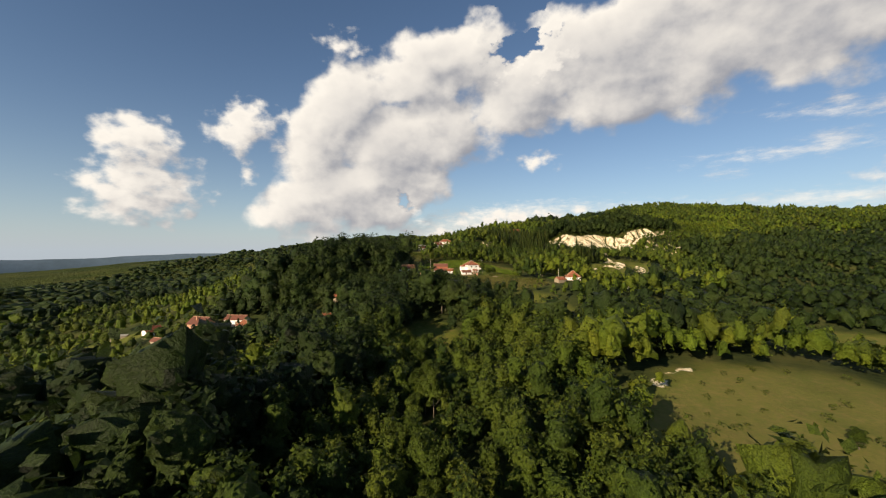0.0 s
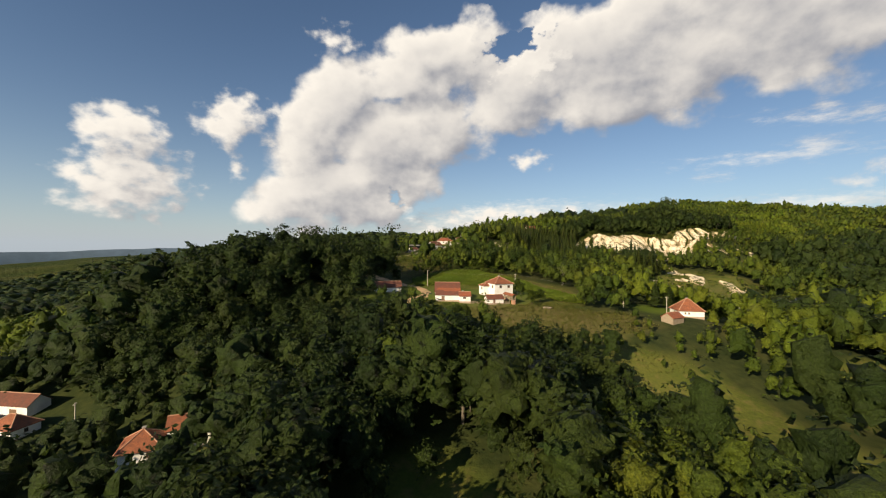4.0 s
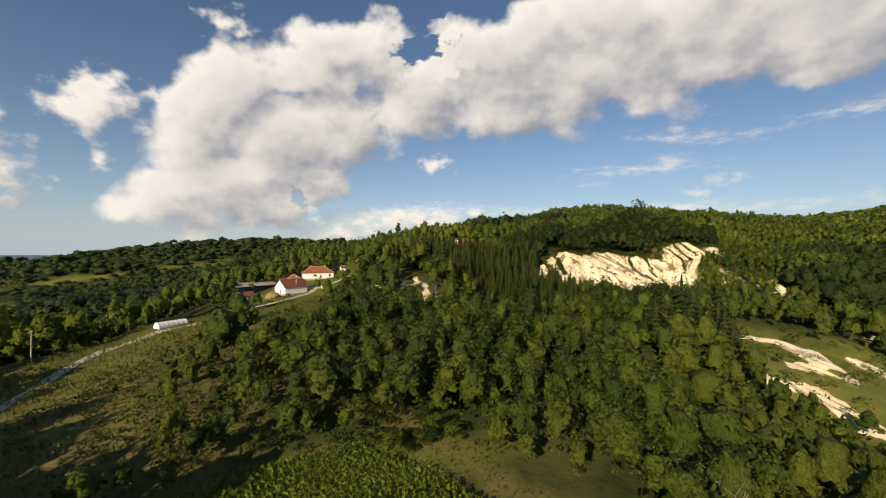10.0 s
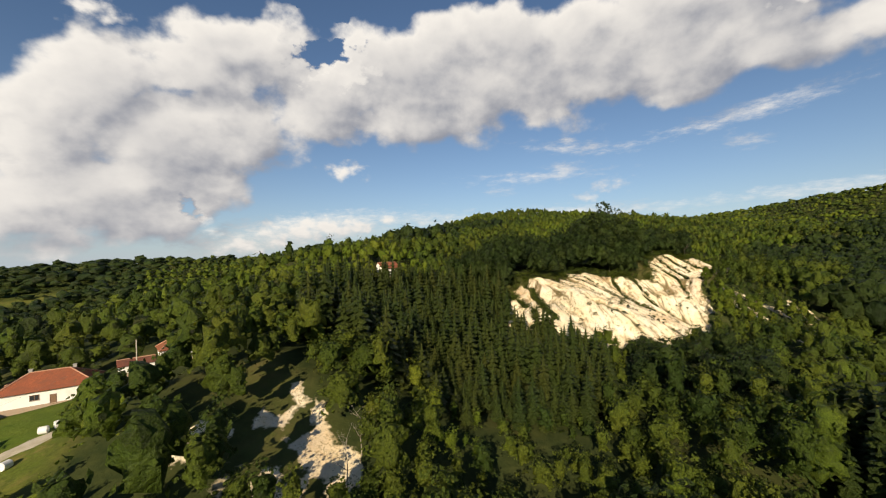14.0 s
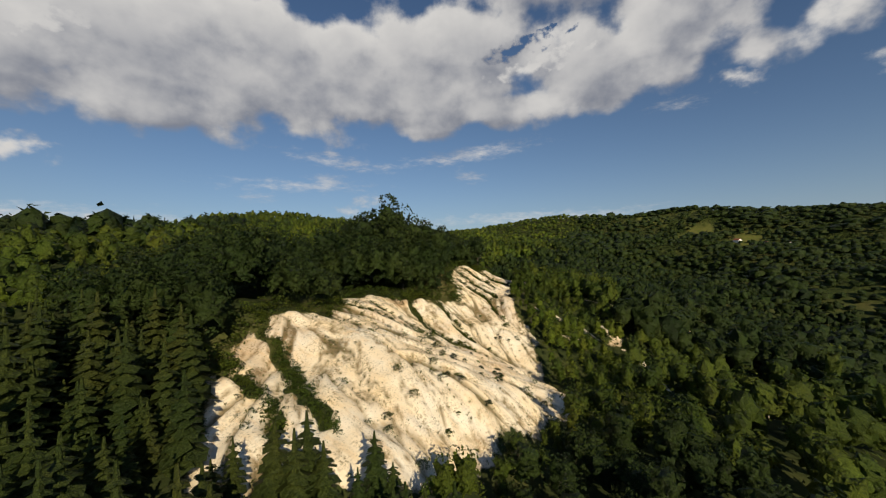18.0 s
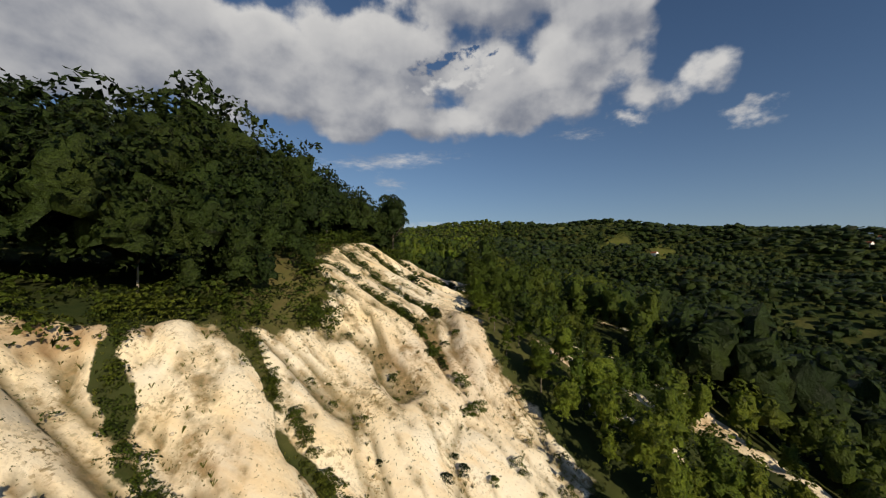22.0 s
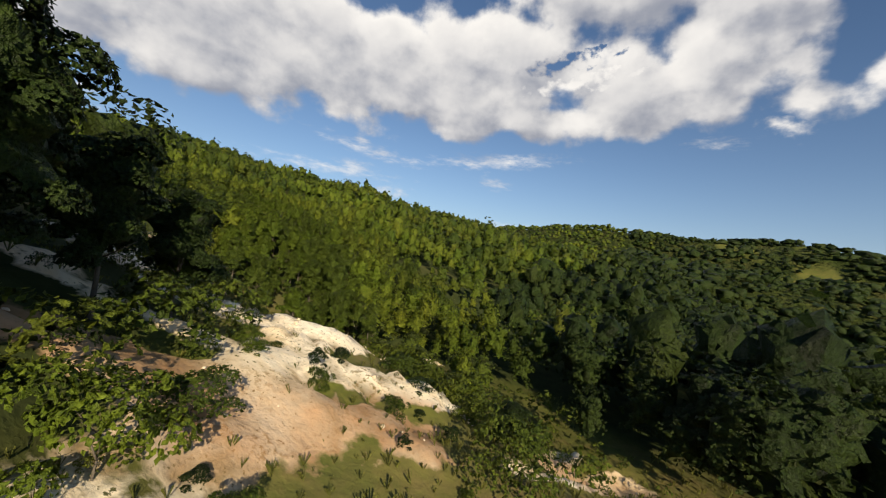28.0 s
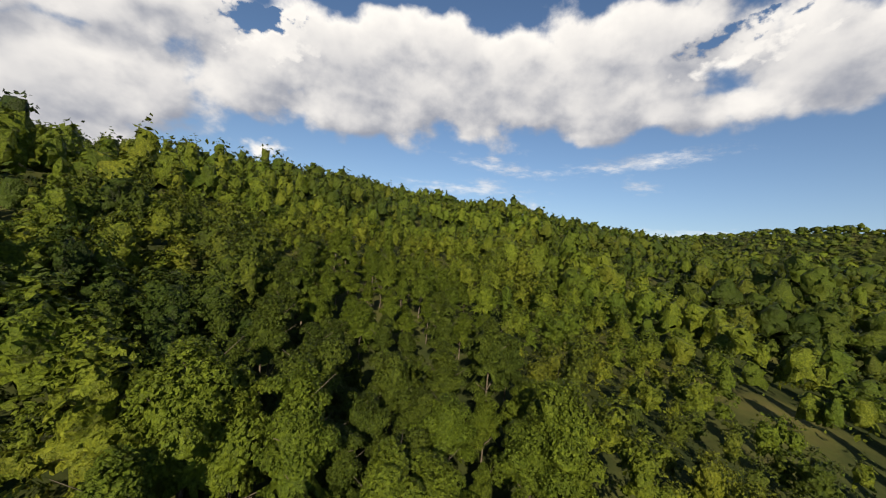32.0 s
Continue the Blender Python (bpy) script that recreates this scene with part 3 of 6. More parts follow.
def fall_line(x, y, length):
    """A line down the slope from a place."""
    line = [(x, y)]
    for _ in range(int(length / 2)):
        h = land([x + 3, x - 3, x, x], [y, y, y + 3, y - 3])
        gx, gy = h[0] - h[1], h[2] - h[3]
        n = math.hypot(gx, gy) + 1e-6
        x, y = x - 2 * gx / n, y - 2 * gy / n
        line.append((float(x), float(y)))
    return line


VEINS = [((169, 540), (166, 531), (163, 523), (159, 516), (156, 509), (153, 500)), ((158, 537), (156, 531), (154, 523), (151, 513), (147, 505))] + [fall_line(*v) for v in VEIN_TOPS]
FOOT_X = (138, 150, 165, 185, 209, 234, 250, 262, 272, 290, 314, 335, 360, 398)
FOOT_Y = (503, 492, 484, 480, 475, 485, 492, 503, 511, 517.5, 519, 522, 512, 524)


def oval(x, y, cx, cy, a, b, turn=0.0, soft=0.35):
    """1 inside an oval of half axes a and b, 0 outside."""
    c, s = math.cos(radians(turn)), math.sin(radians(turn))
    u, v = (x - cx) * c + (y - cy) * s, -(x - cx) * s + (y - cy) * c
    return np.clip((1 - np.sqrt((u / a) ** 2 + (v / b) ** 2)) / soft + 0.5, 0, 1)


def along(x, y, pts, width, soft=0.5):
    """1 on a strip along a line of points."""
    best = np.full(np.shape(x), 1e9)
    for (ax, ay), (bx, by) in zip(pts, pts[1:]):
        k = np.clip(((x - ax) * (bx - ax) + (y - ay) * (by - ay)) / ((bx - ax) ** 2 + (by - ay) ** 2), 0, 1)
        best = np.minimum(best, np.hypot(x - ax - k * (bx - ax), y - ay - k * (by - ay)))
    return np.clip((width - best) / (soft * width) + 0.5, 0, 1)


FIELD = ((-14, 318), (-17, 341), (0, 350), (20, 353), (32, 346), (47, 322), (60, 298), (58, 280), (46, 281), (40, 297), (30, 307), (10, 311))
TRACK = ((-30, 262), (-16, 270), (-10, 280), (-8, 294), (-12, 311), (-18, 322), (-28, 340), (-43, 352), (-50, 362))
LANE = ((-64, 352), (-50, 362), (-47, 375), (-47, 418), (-40, 436), (-24, 446), (-6, 450), (1, 461), (5, 467), (6, 474), (12, 476), (18, 481), (26, 487))
BRANCH = ((6, 474), (1, 479), (-6, 483), (-12, 482))


def inside(x, y, poly):
    hit = np.zeros(np.shape(x), bool)
    for (ax, ay), (bx, by) in zip(poly, poly[1:] + poly[:1]):
        cross = ((ay > y) != (by > y)) & (x < (bx - ax) * (y - ay) / (by - ay + 1e-9) + ax)
        hit ^= cross
    return hit


def bareness(x, y):
    wob = rough(x, y, 9.0, 3, 5)
    top, foot = np.interp(x, TOP_X, TOP_Y), np.interp(x, FOOT_X, FOOT_Y)
    span = np.minimum(top - y, y - foot)
    b = np.clip(span / 5 + 0.5 + 0.45 * wob, 0, 1) * ((x > 138) & (x < 398))
    b = b * np.clip(1.0 - np.clip((x - 262) / 40, 0, 1) * np.clip(0.30 - 1.5 * rough(x + 0.3 * y, 0.35 * y, 9.0, 2, 85), 0, 1) * np.clip((y - 0.5 * (top + foot)) / 5 + 0.8, 0.25, 1), 0, 1)
    for i, pts in enumerate(VEINS):
        wide = 1.25 if i < 2 else 0.8
        b = b * (1 - np.clip(along(x + 1.3 * rough(x, y, 5.0, 2, 37), y, pts, wide, 1.1) * (0.85 + 1.4 * rough(x, y, 4.0, 2, 38)), 0, 1))
    # torn strips of chalk below and beyond the great slope
    for pts, w in (
        (((371, 684), (379, 665)), 3.4), (((386, 655), (390, 643)), 6.0), (((390, 643), (391, 630), (390, 617)), 5.0), (((390, 618), (396, 612), (394, 604), (392, 594)), 4.6), (((404, 592), (410, 589)), 3.4), (((391, 597), (398, 593)), 3.2), (((350, 573), (366, 564), (380, 556), (395, 549)), 2.6), (((357, 578), (372, 568), (388, 558)), 2.0), (((412, 594), (416, 586)), 2.4), (((362, 590), (369, 583), (374, 576)), 3.0), (((366, 604), (369, 592)), 2.8), (((262, 489), (268, 480), (262, 466)), 2.2), (((334, 550), (362, 566), (372, 574), (384, 574)), 2.6), 
        (((362, 564), (380, 556), (396, 556)), 2.0), (((372, 699), (380, 690)), 4.5), (((411, 728), (416, 704)), 4.4),
        (((294, 490), (297, 478), (288, 468), (262, 452)), 2.2), (((262, 470), (256, 458)), 2.0), (((270, 496), (280, 480), (284, 472)), 3.0), (((344, 474), (332, 464)), 2.4),
        (((268, 424), (270, 412)), 4.2), (((369, 437), (374, 425)), 4.0), (((345, 476), (338, 488)), 2.0), (((300, 482), (294, 474)), 2.4), (((272, 437), (262, 430)), 2.0),
        (((182, 416), (190, 404), (184, 392), (172, 374)), 4.2), (((148, 381), (156, 371), (150, 357)), 3.4), (((166, 384), (172, 376)), 3.0), (((199, 382), (196, 368), (182, 350), (166, 326), (158, 315)), 5.2),
        (((206, 374), (196, 352), (178, 324)), 3.2), (((249, 410), (262, 402), (272, 386)), 3.2), (((240, 376), (232, 366)), 3.0), (((310, 434), (318, 428)), 3.4), (((190, 436), (188, 424)), 2.0),
        (((52, 470), (54.5, 460), (57, 451)), 2.0), (((46, 463), (51, 454), (56, 448)), 2.2), (((36, 463), (41, 455), (48, 446)), 1.7), (((32.5, 459), (38, 451), (44, 443)), 2.0),
        (((66, 116), (72, 124), (84, 130)), 1.6), (((380, 614), (383, 608)), 2.6),
    ):
        b = np.maximum(b, np.clip(along(x, y, pts, w) * (1.0 + 0.9 * rough(x, y, 6.5, 3, 57)) + 0.25 * wob - 0.1, 0, 1))
    return b


def trace_rills():
    """Two streak fields over the chalk: noise averaged along the lines down which water runs."""
    gx, gy = np.arange(128, 428, 0.8), np.arange(464, 612, 0.8)
    mx, my = np.meshgrid(gx, gy)
    h = land(mx, my).reshape(mx.shape)
    for _ in range(3):
        h = (h + np.roll(h, 1, 0) + np.roll(h, -1, 0) + np.roll(h, 1, 1) + np.roll(h, -1, 1)) / 5
    dy, dx = np.gradient(h, 0.8)
    n = np.hypot(dx, dy) + 1e-6
    dx, dy = dx / n, dy / n

    def pick(f, x, y):
        i = np.clip(((x - gx[0]) / 0.8).astype(int), 0, len(gx) - 1)
        j = np.clip(((y - gy[0]) / 0.8).astype(int), 0, len(gy) - 1)
        return f[j, i]

    out = []
    for cell, steps, seed in ((3.6, 16, 41), (1.5, 12, 43)):
        total = lattice(mx / cell, my / cell, seed)
        for sign in (1, -1):
            px, py = mx.copy(), my.copy()
            for _ in range(steps):
                ux, uy = pick(dx, px, py), pick(dy, px, py)
                px, py = px + sign * 0.9 * ux, py + sign * 0.9 * uy
                total = total + lattice(px / cell, py / cell, seed)
        total -= total.mean()
        out.append(total / total.std())
    return gx, gy, out


RILLS = trace_rills()


def streaks(x, y):
    """The streak fields at places, about -2 to 2."""
    gx, gy, fields = RILLS
    u, v = np.clip((x - gx[0]) / 0.8, 0, len(gx) - 1.001), np.clip((y - gy[0]) / 0.8, 0, len(gy) - 1.001)
    i, j = u.astype(int), v.astype(int)
    fu, fv = u - i, v - j
    return [f[j, i] * (1 - fu) * (1 - fv) + f[j, i + 1] * fu * (1 - fv) + f[j + 1, i] * (1 - fu) * fv + f[j + 1, i + 1] * fu * fv for f in fields]


def gullies(x, y):
    """Rills down the chalk: 0 on the ribs, 1 in the cuts."""
    broad, thin = streaks(x, y)
    return np.clip(1 - np.abs(broad + 0.3) * 2.2, 0, 1), np.clip(1 - np.abs(thin - 0.2) * 1.8, 0, 1)


def cover(x, y):
    """Meadow, lawn, dry ground and chalk at places, each from 0 to 1."""
    wob = rough(x, y, 16.0, 3, 9)
    meadow = np.zeros(np.shape(x))
    for o in (
        (28, 256, 30, 24, -8), (-40, 400, 24, 48, -8), (2, 430, 12, 24, 0), (20, 349, 24, 7, 10), (90, 94, 46, 34, 28), (215, 205, 60, 30, 20), (180, 368, 58, 34, 55),
        (386, 562, 34, 22, 20), (-70, 158, 20, 10, 10), (-150, 195, 30, 12, 15), (-4, 172, 14, 26, 10), (64, 205, 16, 34, 20),
        (120, 228, 30, 10, 30), (387, 628, 6, 34, 18), (16, 300, 44, 46, 0), (0, 470, 18, 20, 0), (-230, 255, 40, 14, 10), (-454, 1093, 90, 22, 10), (-239, 1140, 80, 14, 0),
        (1082, 368, 70, 20, -40), (1020, 290, 50, 24, -40), (-219, 1400, 60, 20, 0), (700, 150, 60, 26, 20), (1180, 420, 120, 16, -60), (-60, 1300, 70, 14, 0),
    ):
        meadow = np.maximum(meadow, np.clip(oval(x, y, *o) + 0.35 * wob, 0, 1) * (oval(x, y, *o) > 0.02))
    lawn = np.zeros(np.shape(x))
    for o in ((12, 283, 22, 17, 0), (-18, 285, 14, 26, -15), (6, 484, 14, 9, 10), (88, 276, 12, 10, 0), (30, 296, 18, 12, 20)):
        lawn = np.maximum(lawn, np.clip(oval(x, y, *o, soft=0.5) + 0.15 * wob, 0, 1))
    dry = np.clip(oval(x, y, 40, 258, 36, 12, -6) + 0.5 * wob - 0.15, 0, 1)
    dry = np.maximum(dry, np.clip(along(x, y, ((20, 365), (34, 356), (50, 326), (62, 304)), 3.0) + 0.4 * wob, 0, 1))
    dry = np.maximum(dry, 0.5 * np.clip(oval(x, y, 92, 94, 44, 32, 28) + 0.5 * wob, 0, 1))
    dry = np.maximum(dry, 0.7 * np.clip(oval(x, y, -36, 400, 14, 30, -12) + 0.6 * wob - 0.3, 0, 1))
    dry = np.maximum(dry, 0.75 * np.clip(oval(x, y, -16, 386, 24, 36, -10) + 0.5 * wob, 0, 1))
    dry = np.maximum(dry, 0.85 * np.clip(oval(x, y, 322, 536, 84, 25, 8) + 0.3 * wob, 0, 1))
    dry = np.maximum(dry, 0.8 * np.clip(oval(x, y, 386, 600, 26, 50, 18) + 0.3 * wob, 0, 1))
    rust = 0.7 * np.clip(oval(x, y, 334, 550, 8, 8, 20) + 0.6 * wob - 0.1, 0, 1)
    rust = np.maximum(rust, 0.45 * np.clip(along(x, y, ((376, 672), (385, 648), (391, 624), (400, 606)), 5.0) * (0.5 + rough(x, y, 7.0, 2, 47)), 0, 1))
    rust = np.maximum(rust, 0.8 * np.clip(along(x, y, ((350, 573), (366, 564), (380, 556), (395, 549)), 4.5) * (0.5 + rough(x, y, 6.0, 2, 48)), 0, 1))
    rust = np.maximum(rust, 0.5 * np.clip(along(x, y, ((330, 546), (322, 540), (316, 530)), 2.5) + 0.5 * wob - 0.2, 0, 1))
    rust = np.maximum(rust, 0.7 * np.clip(oval(x, y, 240, 540, 16, 6, -8) + 0.6 * wob - 0.2, 0, 1))
    return meadow, lawn, dry, rust


def ground(x, y):
    """Height of the ground, with its roughness and the rills of the chalk."""
    x, y = np.atleast_1d(np.asarray(x, float)).ravel(), np.atleast_1d(np.asarray(y, float)).ravel()
    z = land(x, y)
    z = z + 0.35 * rough(x, y, 24.0, 3, 3)
    near = (x > 90) & (x < 450) & (y > 360) & (y < 740)
    if near.any():
        b = bareness(x[near], y[near])
        deep, fine = gullies(x[near], y[near])
        broad, thin = streaks(x[near], y[near])
        z[near] += b * (0.4 - 0.8 * deep - 0.4 * fine + 0.55 * np.clip(broad, -2, 2) + 0.16 * np.clip(thin, -2, 2) + 0.18 * rough(x[near], y[near], 3.5, 3, 61))
    far = np.clip((np.hypot(x - 150, y - 400) - 620) / 300, 0, 1)
    return z + far * 5.0 * (1 + rough(x, y, 60.0, 2, 71))


def axis(dense, lo, hi, start, stop):
    """Grid lines: fine where the camera passes near, ever wider outwards."""
    mid = []
    a = lo
    while a < hi:
        mid.append(a)
        a += dense(a)
    left, right, s = [], [], dense(lo)
    a = lo
    while a > start:
        s *= 1.09
        a -= min(s, 160)
        left.append(a)
    a, s = hi, dense(hi)
    while a < stop:
        right.append(a)
        s *= 1.09
        a += min(s, 160)
    return np.array(left[::-1] + mid + right)


def attribute(me, name, values):
    me.attributes.new(name, "FLOAT", "POINT").data.foreach_set("value", np.asarray(values, np.float32))


def make_ground():
    gx = axis(lambda v: 0.75 if 138 < v < 330 else (1.2 if 330 <= v < 425 else 3.2), -150, 480, -4600, 4800)
    gy = axis(lambda v: 0.75 if 474 < v < 556 else (1.3 if 468 < v < 640 else 3.0), 60, 740, -4000, 4800)
    mx, my = np.meshgrid(gx, gy)
    fx, fy = mx.ravel(), my.ravel()
    fz = ground(fx, fy)
    nx, ny = len(gx), len(gy)
    i = (np.arange(ny - 1)[:, None] * nx + np.arange(nx - 1)[None]).ravel()
    quads = np.stack([i, i + 1, i + 1 + nx, i + nx], 1)
    me = bpy.data.meshes.new("ground")
    mesh_from(me, np.stack([fx, fy, fz], 1), quads)
    meadow, lawn, dry, rust = cover(fx, fy)
    bare = np.zeros(len(fx))
    box = (fx > -20) & (fx < 450) & (fy > 90) & (fy < 760)
    bare[box] = bareness(fx[box], fy[box])
    deep, fine = gullies(fx, fy)
    far = np.clip((np.hypot(fx - 150, fy - 400) - 480) / 200, 0, 1) * (1 - np.clip(meadow * 2, 0, 1))
    for name, v in (("meadow", meadow), ("lawn", lawn), ("dry", dry), ("rust", rust), ("bare", bare), ("far", far), ("rill", 0.95 * np.clip(2.4 * fine - 0.6, 0, 1)), ("gully", np.clip(2.2 * deep - 0.9 + 1.1 * rough(fx, 0.5 * fy, 9.0, 2, 77), 0, 1))):
        attribute(me, name, v)
    me.shade_smooth()
    me.materials.append(GROUND)
    ob = new("ground", me)
    return tagged(ob, "rolling hills with woods, meadows and bare white chalk slopes", "ground", kind="structure")


def mesh_from(me, verts, quads, uv=None):
    """Fill a mesh with quads from arrays."""
    nq = len(quads)
    me.vertices.add(len(verts))
    me.vertices.foreach_set("co", np.asarray(verts, np.float32).ravel())
    me.loops.add(nq * 4)
    me.loops.foreach_set("vertex_index", np.asarray(quads, np.int32).ravel())
    me.polygons.add(nq)
    me.polygons.foreach_set("loop_start", np.arange(0, nq * 4, 4, dtype=np.int32))
    me.polygons.foreach_set("loop_total", np.full(nq, 4, np.int32))
    me.update(calc_edges=True)


make_ground()


def strip(name, pts, width, mat, label, seed=0, lift=0.06):
    """A track laid on the ground, with ragged edges."""
    p = []
    for (ax, ay), (bx, by) in zip(pts, pts[1:]):
        n = max(1, int(math.hypot(bx - ax, by - ay) / 1.2))
        p += [(ax + (bx - ax) * i / n, ay + (by - ay) * i / n) for i in range(n)]
    p = np.array(p + [pts[-1]], float)
    for _ in range(6):
        p[1:-1] = (p[:-2] + 2 * p[1:-1] + p[2:]) / 4
    d = np.gradient(p, axis=0)
    d /= np.linalg.norm(d, axis=1, keepdims=True) + 1e-9
    side = np.stack([-d[:, 1], d[:, 0]], 1)
    rows, across = len(p), 7
    s = np.linspace(-1, 1, across)
    wide = width / 2 * (1 + 0.42 * rough(p[:, 0], p[:, 1], 4.0, 3, seed))
    v = p[:, None] + side[:, None] * (s[None, :, None] * wide[:, None, None])
    v = v.reshape(-1, 2)
    z = ground(v[:, 0], v[:, 1]) + np.tile(lift + 0.05 * (np.abs(np.abs(s) - 0.45) * 2) - 0.12 * (np.abs(s) > 0.95), rows)
    i = (np.arange(rows - 1)[:, None] * across + np.arange(across - 1)[None]).ravel()
    me = bpy.data.meshes.new(name)
    mesh_from(me, np.column_stack([v, z]), np.stack([i, i + 1, i + 1 + across, i + across], 1)[:, ::-1])
    me.shade_smooth()
    me.materials.append(mat)
    return tagged(new(name, me), label, "road", kind="structure")


strip("track", TRACK, 4.6, DIRT, "sandy orange dirt track past the barns", 1)
strip("road", LANE, 2.9, GRAVEL, "narrow pale gravel lane up to the farm", 2)
strip("yard", BRANCH, 3.4, GRAVEL, "gravel branch into the farm yard", 3)

# ---- trees ----
FLIGHT = ((0, 0), (-2, 60), (-7, 150), (5, 240), (23, 316), (42, 386), (86, 442), (131, 469), (204, 497), (270, 514), (330, 536), (368, 564), (405, 615), (440, 668))


def cards(rng, lobes, count, size, droop=0.0, core=0.25, hull=0):
    """Clumps of leaves on lobes (x, y, z, rx, ry, rz): small kite-shaped cards that face outwards, and a lobed inner hull of leaves."""
    lobes = np.array(lobes, float)
    rows = []
    if hull:
        rows.append(leaf_hull(lobes, hull, {2: 0.84, 3: 0.80, 5: 0.70, 6: 0.66, 9: 0.74}[hull]))
    weight = (lobes[:, 3] * lobes[:, 4] * lobes[:, 5]) ** (2 / 3)
    pick = rng.choice(len(lobes), count, p=weight / weight.sum())
    lob = lobes[pick]
    n = rng.normal(size=(count, 3))
    n[:, 2] = np.where(n[:, 2] < -0.2, -n[:, 2], n[:, 2]) + 0.15
    n /= np.linalg.norm(n, axis=1, keepdims=True)
    depth = 1.04 - core * rng.random(count) ** 1.5
    centre = lob[:, :3] + n * lob[:, 3:] * depth[:, None]
    # keep what lies on the outside of the whole crown
    keep = np.ones(count, bool)
    for k, L in enumerate(lobes):
        q = ((centre - L[:3]) / L[3:]) ** 2
        keep &= (q.sum(1) > 0.6) | (pick == k)
    centre, n = centre[keep], n[keep]
    count = len(centre)
    face = n + rng.normal(scale=0.5, size=(count, 3))
    face[:, 2] += 0.35
    face /= np.linalg.norm(face, axis=1, keepdims=True)
    up = np.cross(face, rng.normal(size=(count, 3)))
    up /= np.linalg.norm(up, axis=1, keepdims=True)
    side = np.cross(face, up)
    s = size * (0.55 + 0.9 * rng.random(count))[:, None]
    bend = face * s * 0.35
    v = np.stack([centre - up * s, centre + side * s * 0.62 - bend - up * s * 0.1, centre + up * s - bend * 0.6, centre - side * s * 0.62 - bend + up * s * 0.15], 1)
    v[:, :, 2] -= droop * s
    out = n + 0.35 * rng.normal(size=n.shape)
    out /= np.linalg.norm(out, axis=1, keepdims=True)
    rows.append(np.concatenate([v, np.repeat(out[:, None], 4, 1)], 2).reshape(-1, 6))
    return np.concatenate(rows)


def leaf_hull(lobes, cells, shrink):
    """The outer skin of a bunch of lobes as seen from its middle, open below."""
    g = np.tan(np.linspace(-1, 1, cells + 1) * math.pi / 4)
    u, v = np.meshgrid(g, g)
    one = np.ones_like(u)
    quads = []
    for d in ((u, v, one), (one, u, v), (-one, v, u), (v, one, u), (u, -one, v)):
        d = np.stack(d, -1)
        quads.append(np.stack([d[:-1, :-1], d[:-1, 1:], d[1:, 1:], d[1:, :-1]], 2).reshape(-1, 3))
    d = np.concatenate(quads)
    d /= np.linalg.norm(d, axis=1, keepdims=True)
    mid = np.array([0, 0, (lobes[:, 2].min() + lobes[:, 2].max()) / 2])
    far, normal = np.full(len(d), 0.3), d.copy()
    for L in lobes:
        o, dd = (mid - L[:3]) / L[3:], d / L[3:]
        qa, qb, qc = (dd * dd).sum(1), (dd * o).sum(1), (o * o).sum() - 1
        disc = qb * qb - qa * qc
        k = np.where(disc > 0, (-qb + np.sqrt(np.maximum(disc, 0))) / qa, 0)
        m = k > far
        far[m] = k[m]
        nn = (o + dd * k[:, None]) / L[3:]
        nn /= np.linalg.norm(nn, axis=1, keepdims=True) + 1e-9
        normal[m] = nn[m]
    wave = np.sin(9 * d[:, 0] + 2) * np.sin(8 * d[:, 1] + 1) + np.sin(11 * d[:, 2] + 5 * d[:, 0])
    return np.column_stack([mid + d * (far * (shrink + 0.05 * wave))[:, None], normal * 0.25])


def broad_crown(rng, height, width, low, lobe_count):
    """Lobes of a broad crown from low up to height."""
    lobes = []
    mid = (low + height) / 2
    lobes.append((0, 0, mid, width * 0.30, width * 0.30, (height - low) * 0.46))
    for i in range(lobe_count):
        a = 2.399 * i + rng.random()
        k = rng.random()
        r = width * (0.16 + 0.20 * math.sqrt(k)) * (1.15 - 0.5 * abs(i / lobe_count - 0.35))
        z = low + (height - low) * (0.12 + 0.78 * i / lobe_count)
        size = width * (0.13 + 0.10 * rng.random())
        lobes.append((r * math.cos(a), r * math.sin(a), z, size, size, size * 0.9))
    return lobes


def tree_shape(seed, kind, fine):
    """Leaf cards of one tree about 10 m high, at one of three finenesses."""
    rng = np.random.default_rng(seed)
    amount, size, hull = {"near": (7000, 0.135, 9), "close": (460, 0.23, 6), "mid": (230, 0.28, 5), "off": (50, 0.42, 3), "far": (14, 0.95, 2), "last": (2, 1.6, 2)}[fine]
    if kind == "broad":
        return cards(rng, broad_crown(rng, 10, 6.2, 1.6, 13), amount, size, hull=hull)
    if kind == "tall":
        return cards(rng, broad_crown(rng, 12, 4.6, 2.0, 12), amount, size, hull=hull)
    if kind == "bush":
        return cards(rng, broad_crown(rng, 3.2, 4.2, 0.0, 7), {"mid": 90, "close": 520}.get(fine, 1890), {"mid": 0.27, "close": 0.15}.get(fine, 0.11), hull=0)
    tiers, per = {"near": (15, 13), "close": (12, 9), "mid": (11, 8), "off": (9, 6), "far": (5, 5), "last": (3, 4)}[fine]
    return whorls(rng, tiers, per)


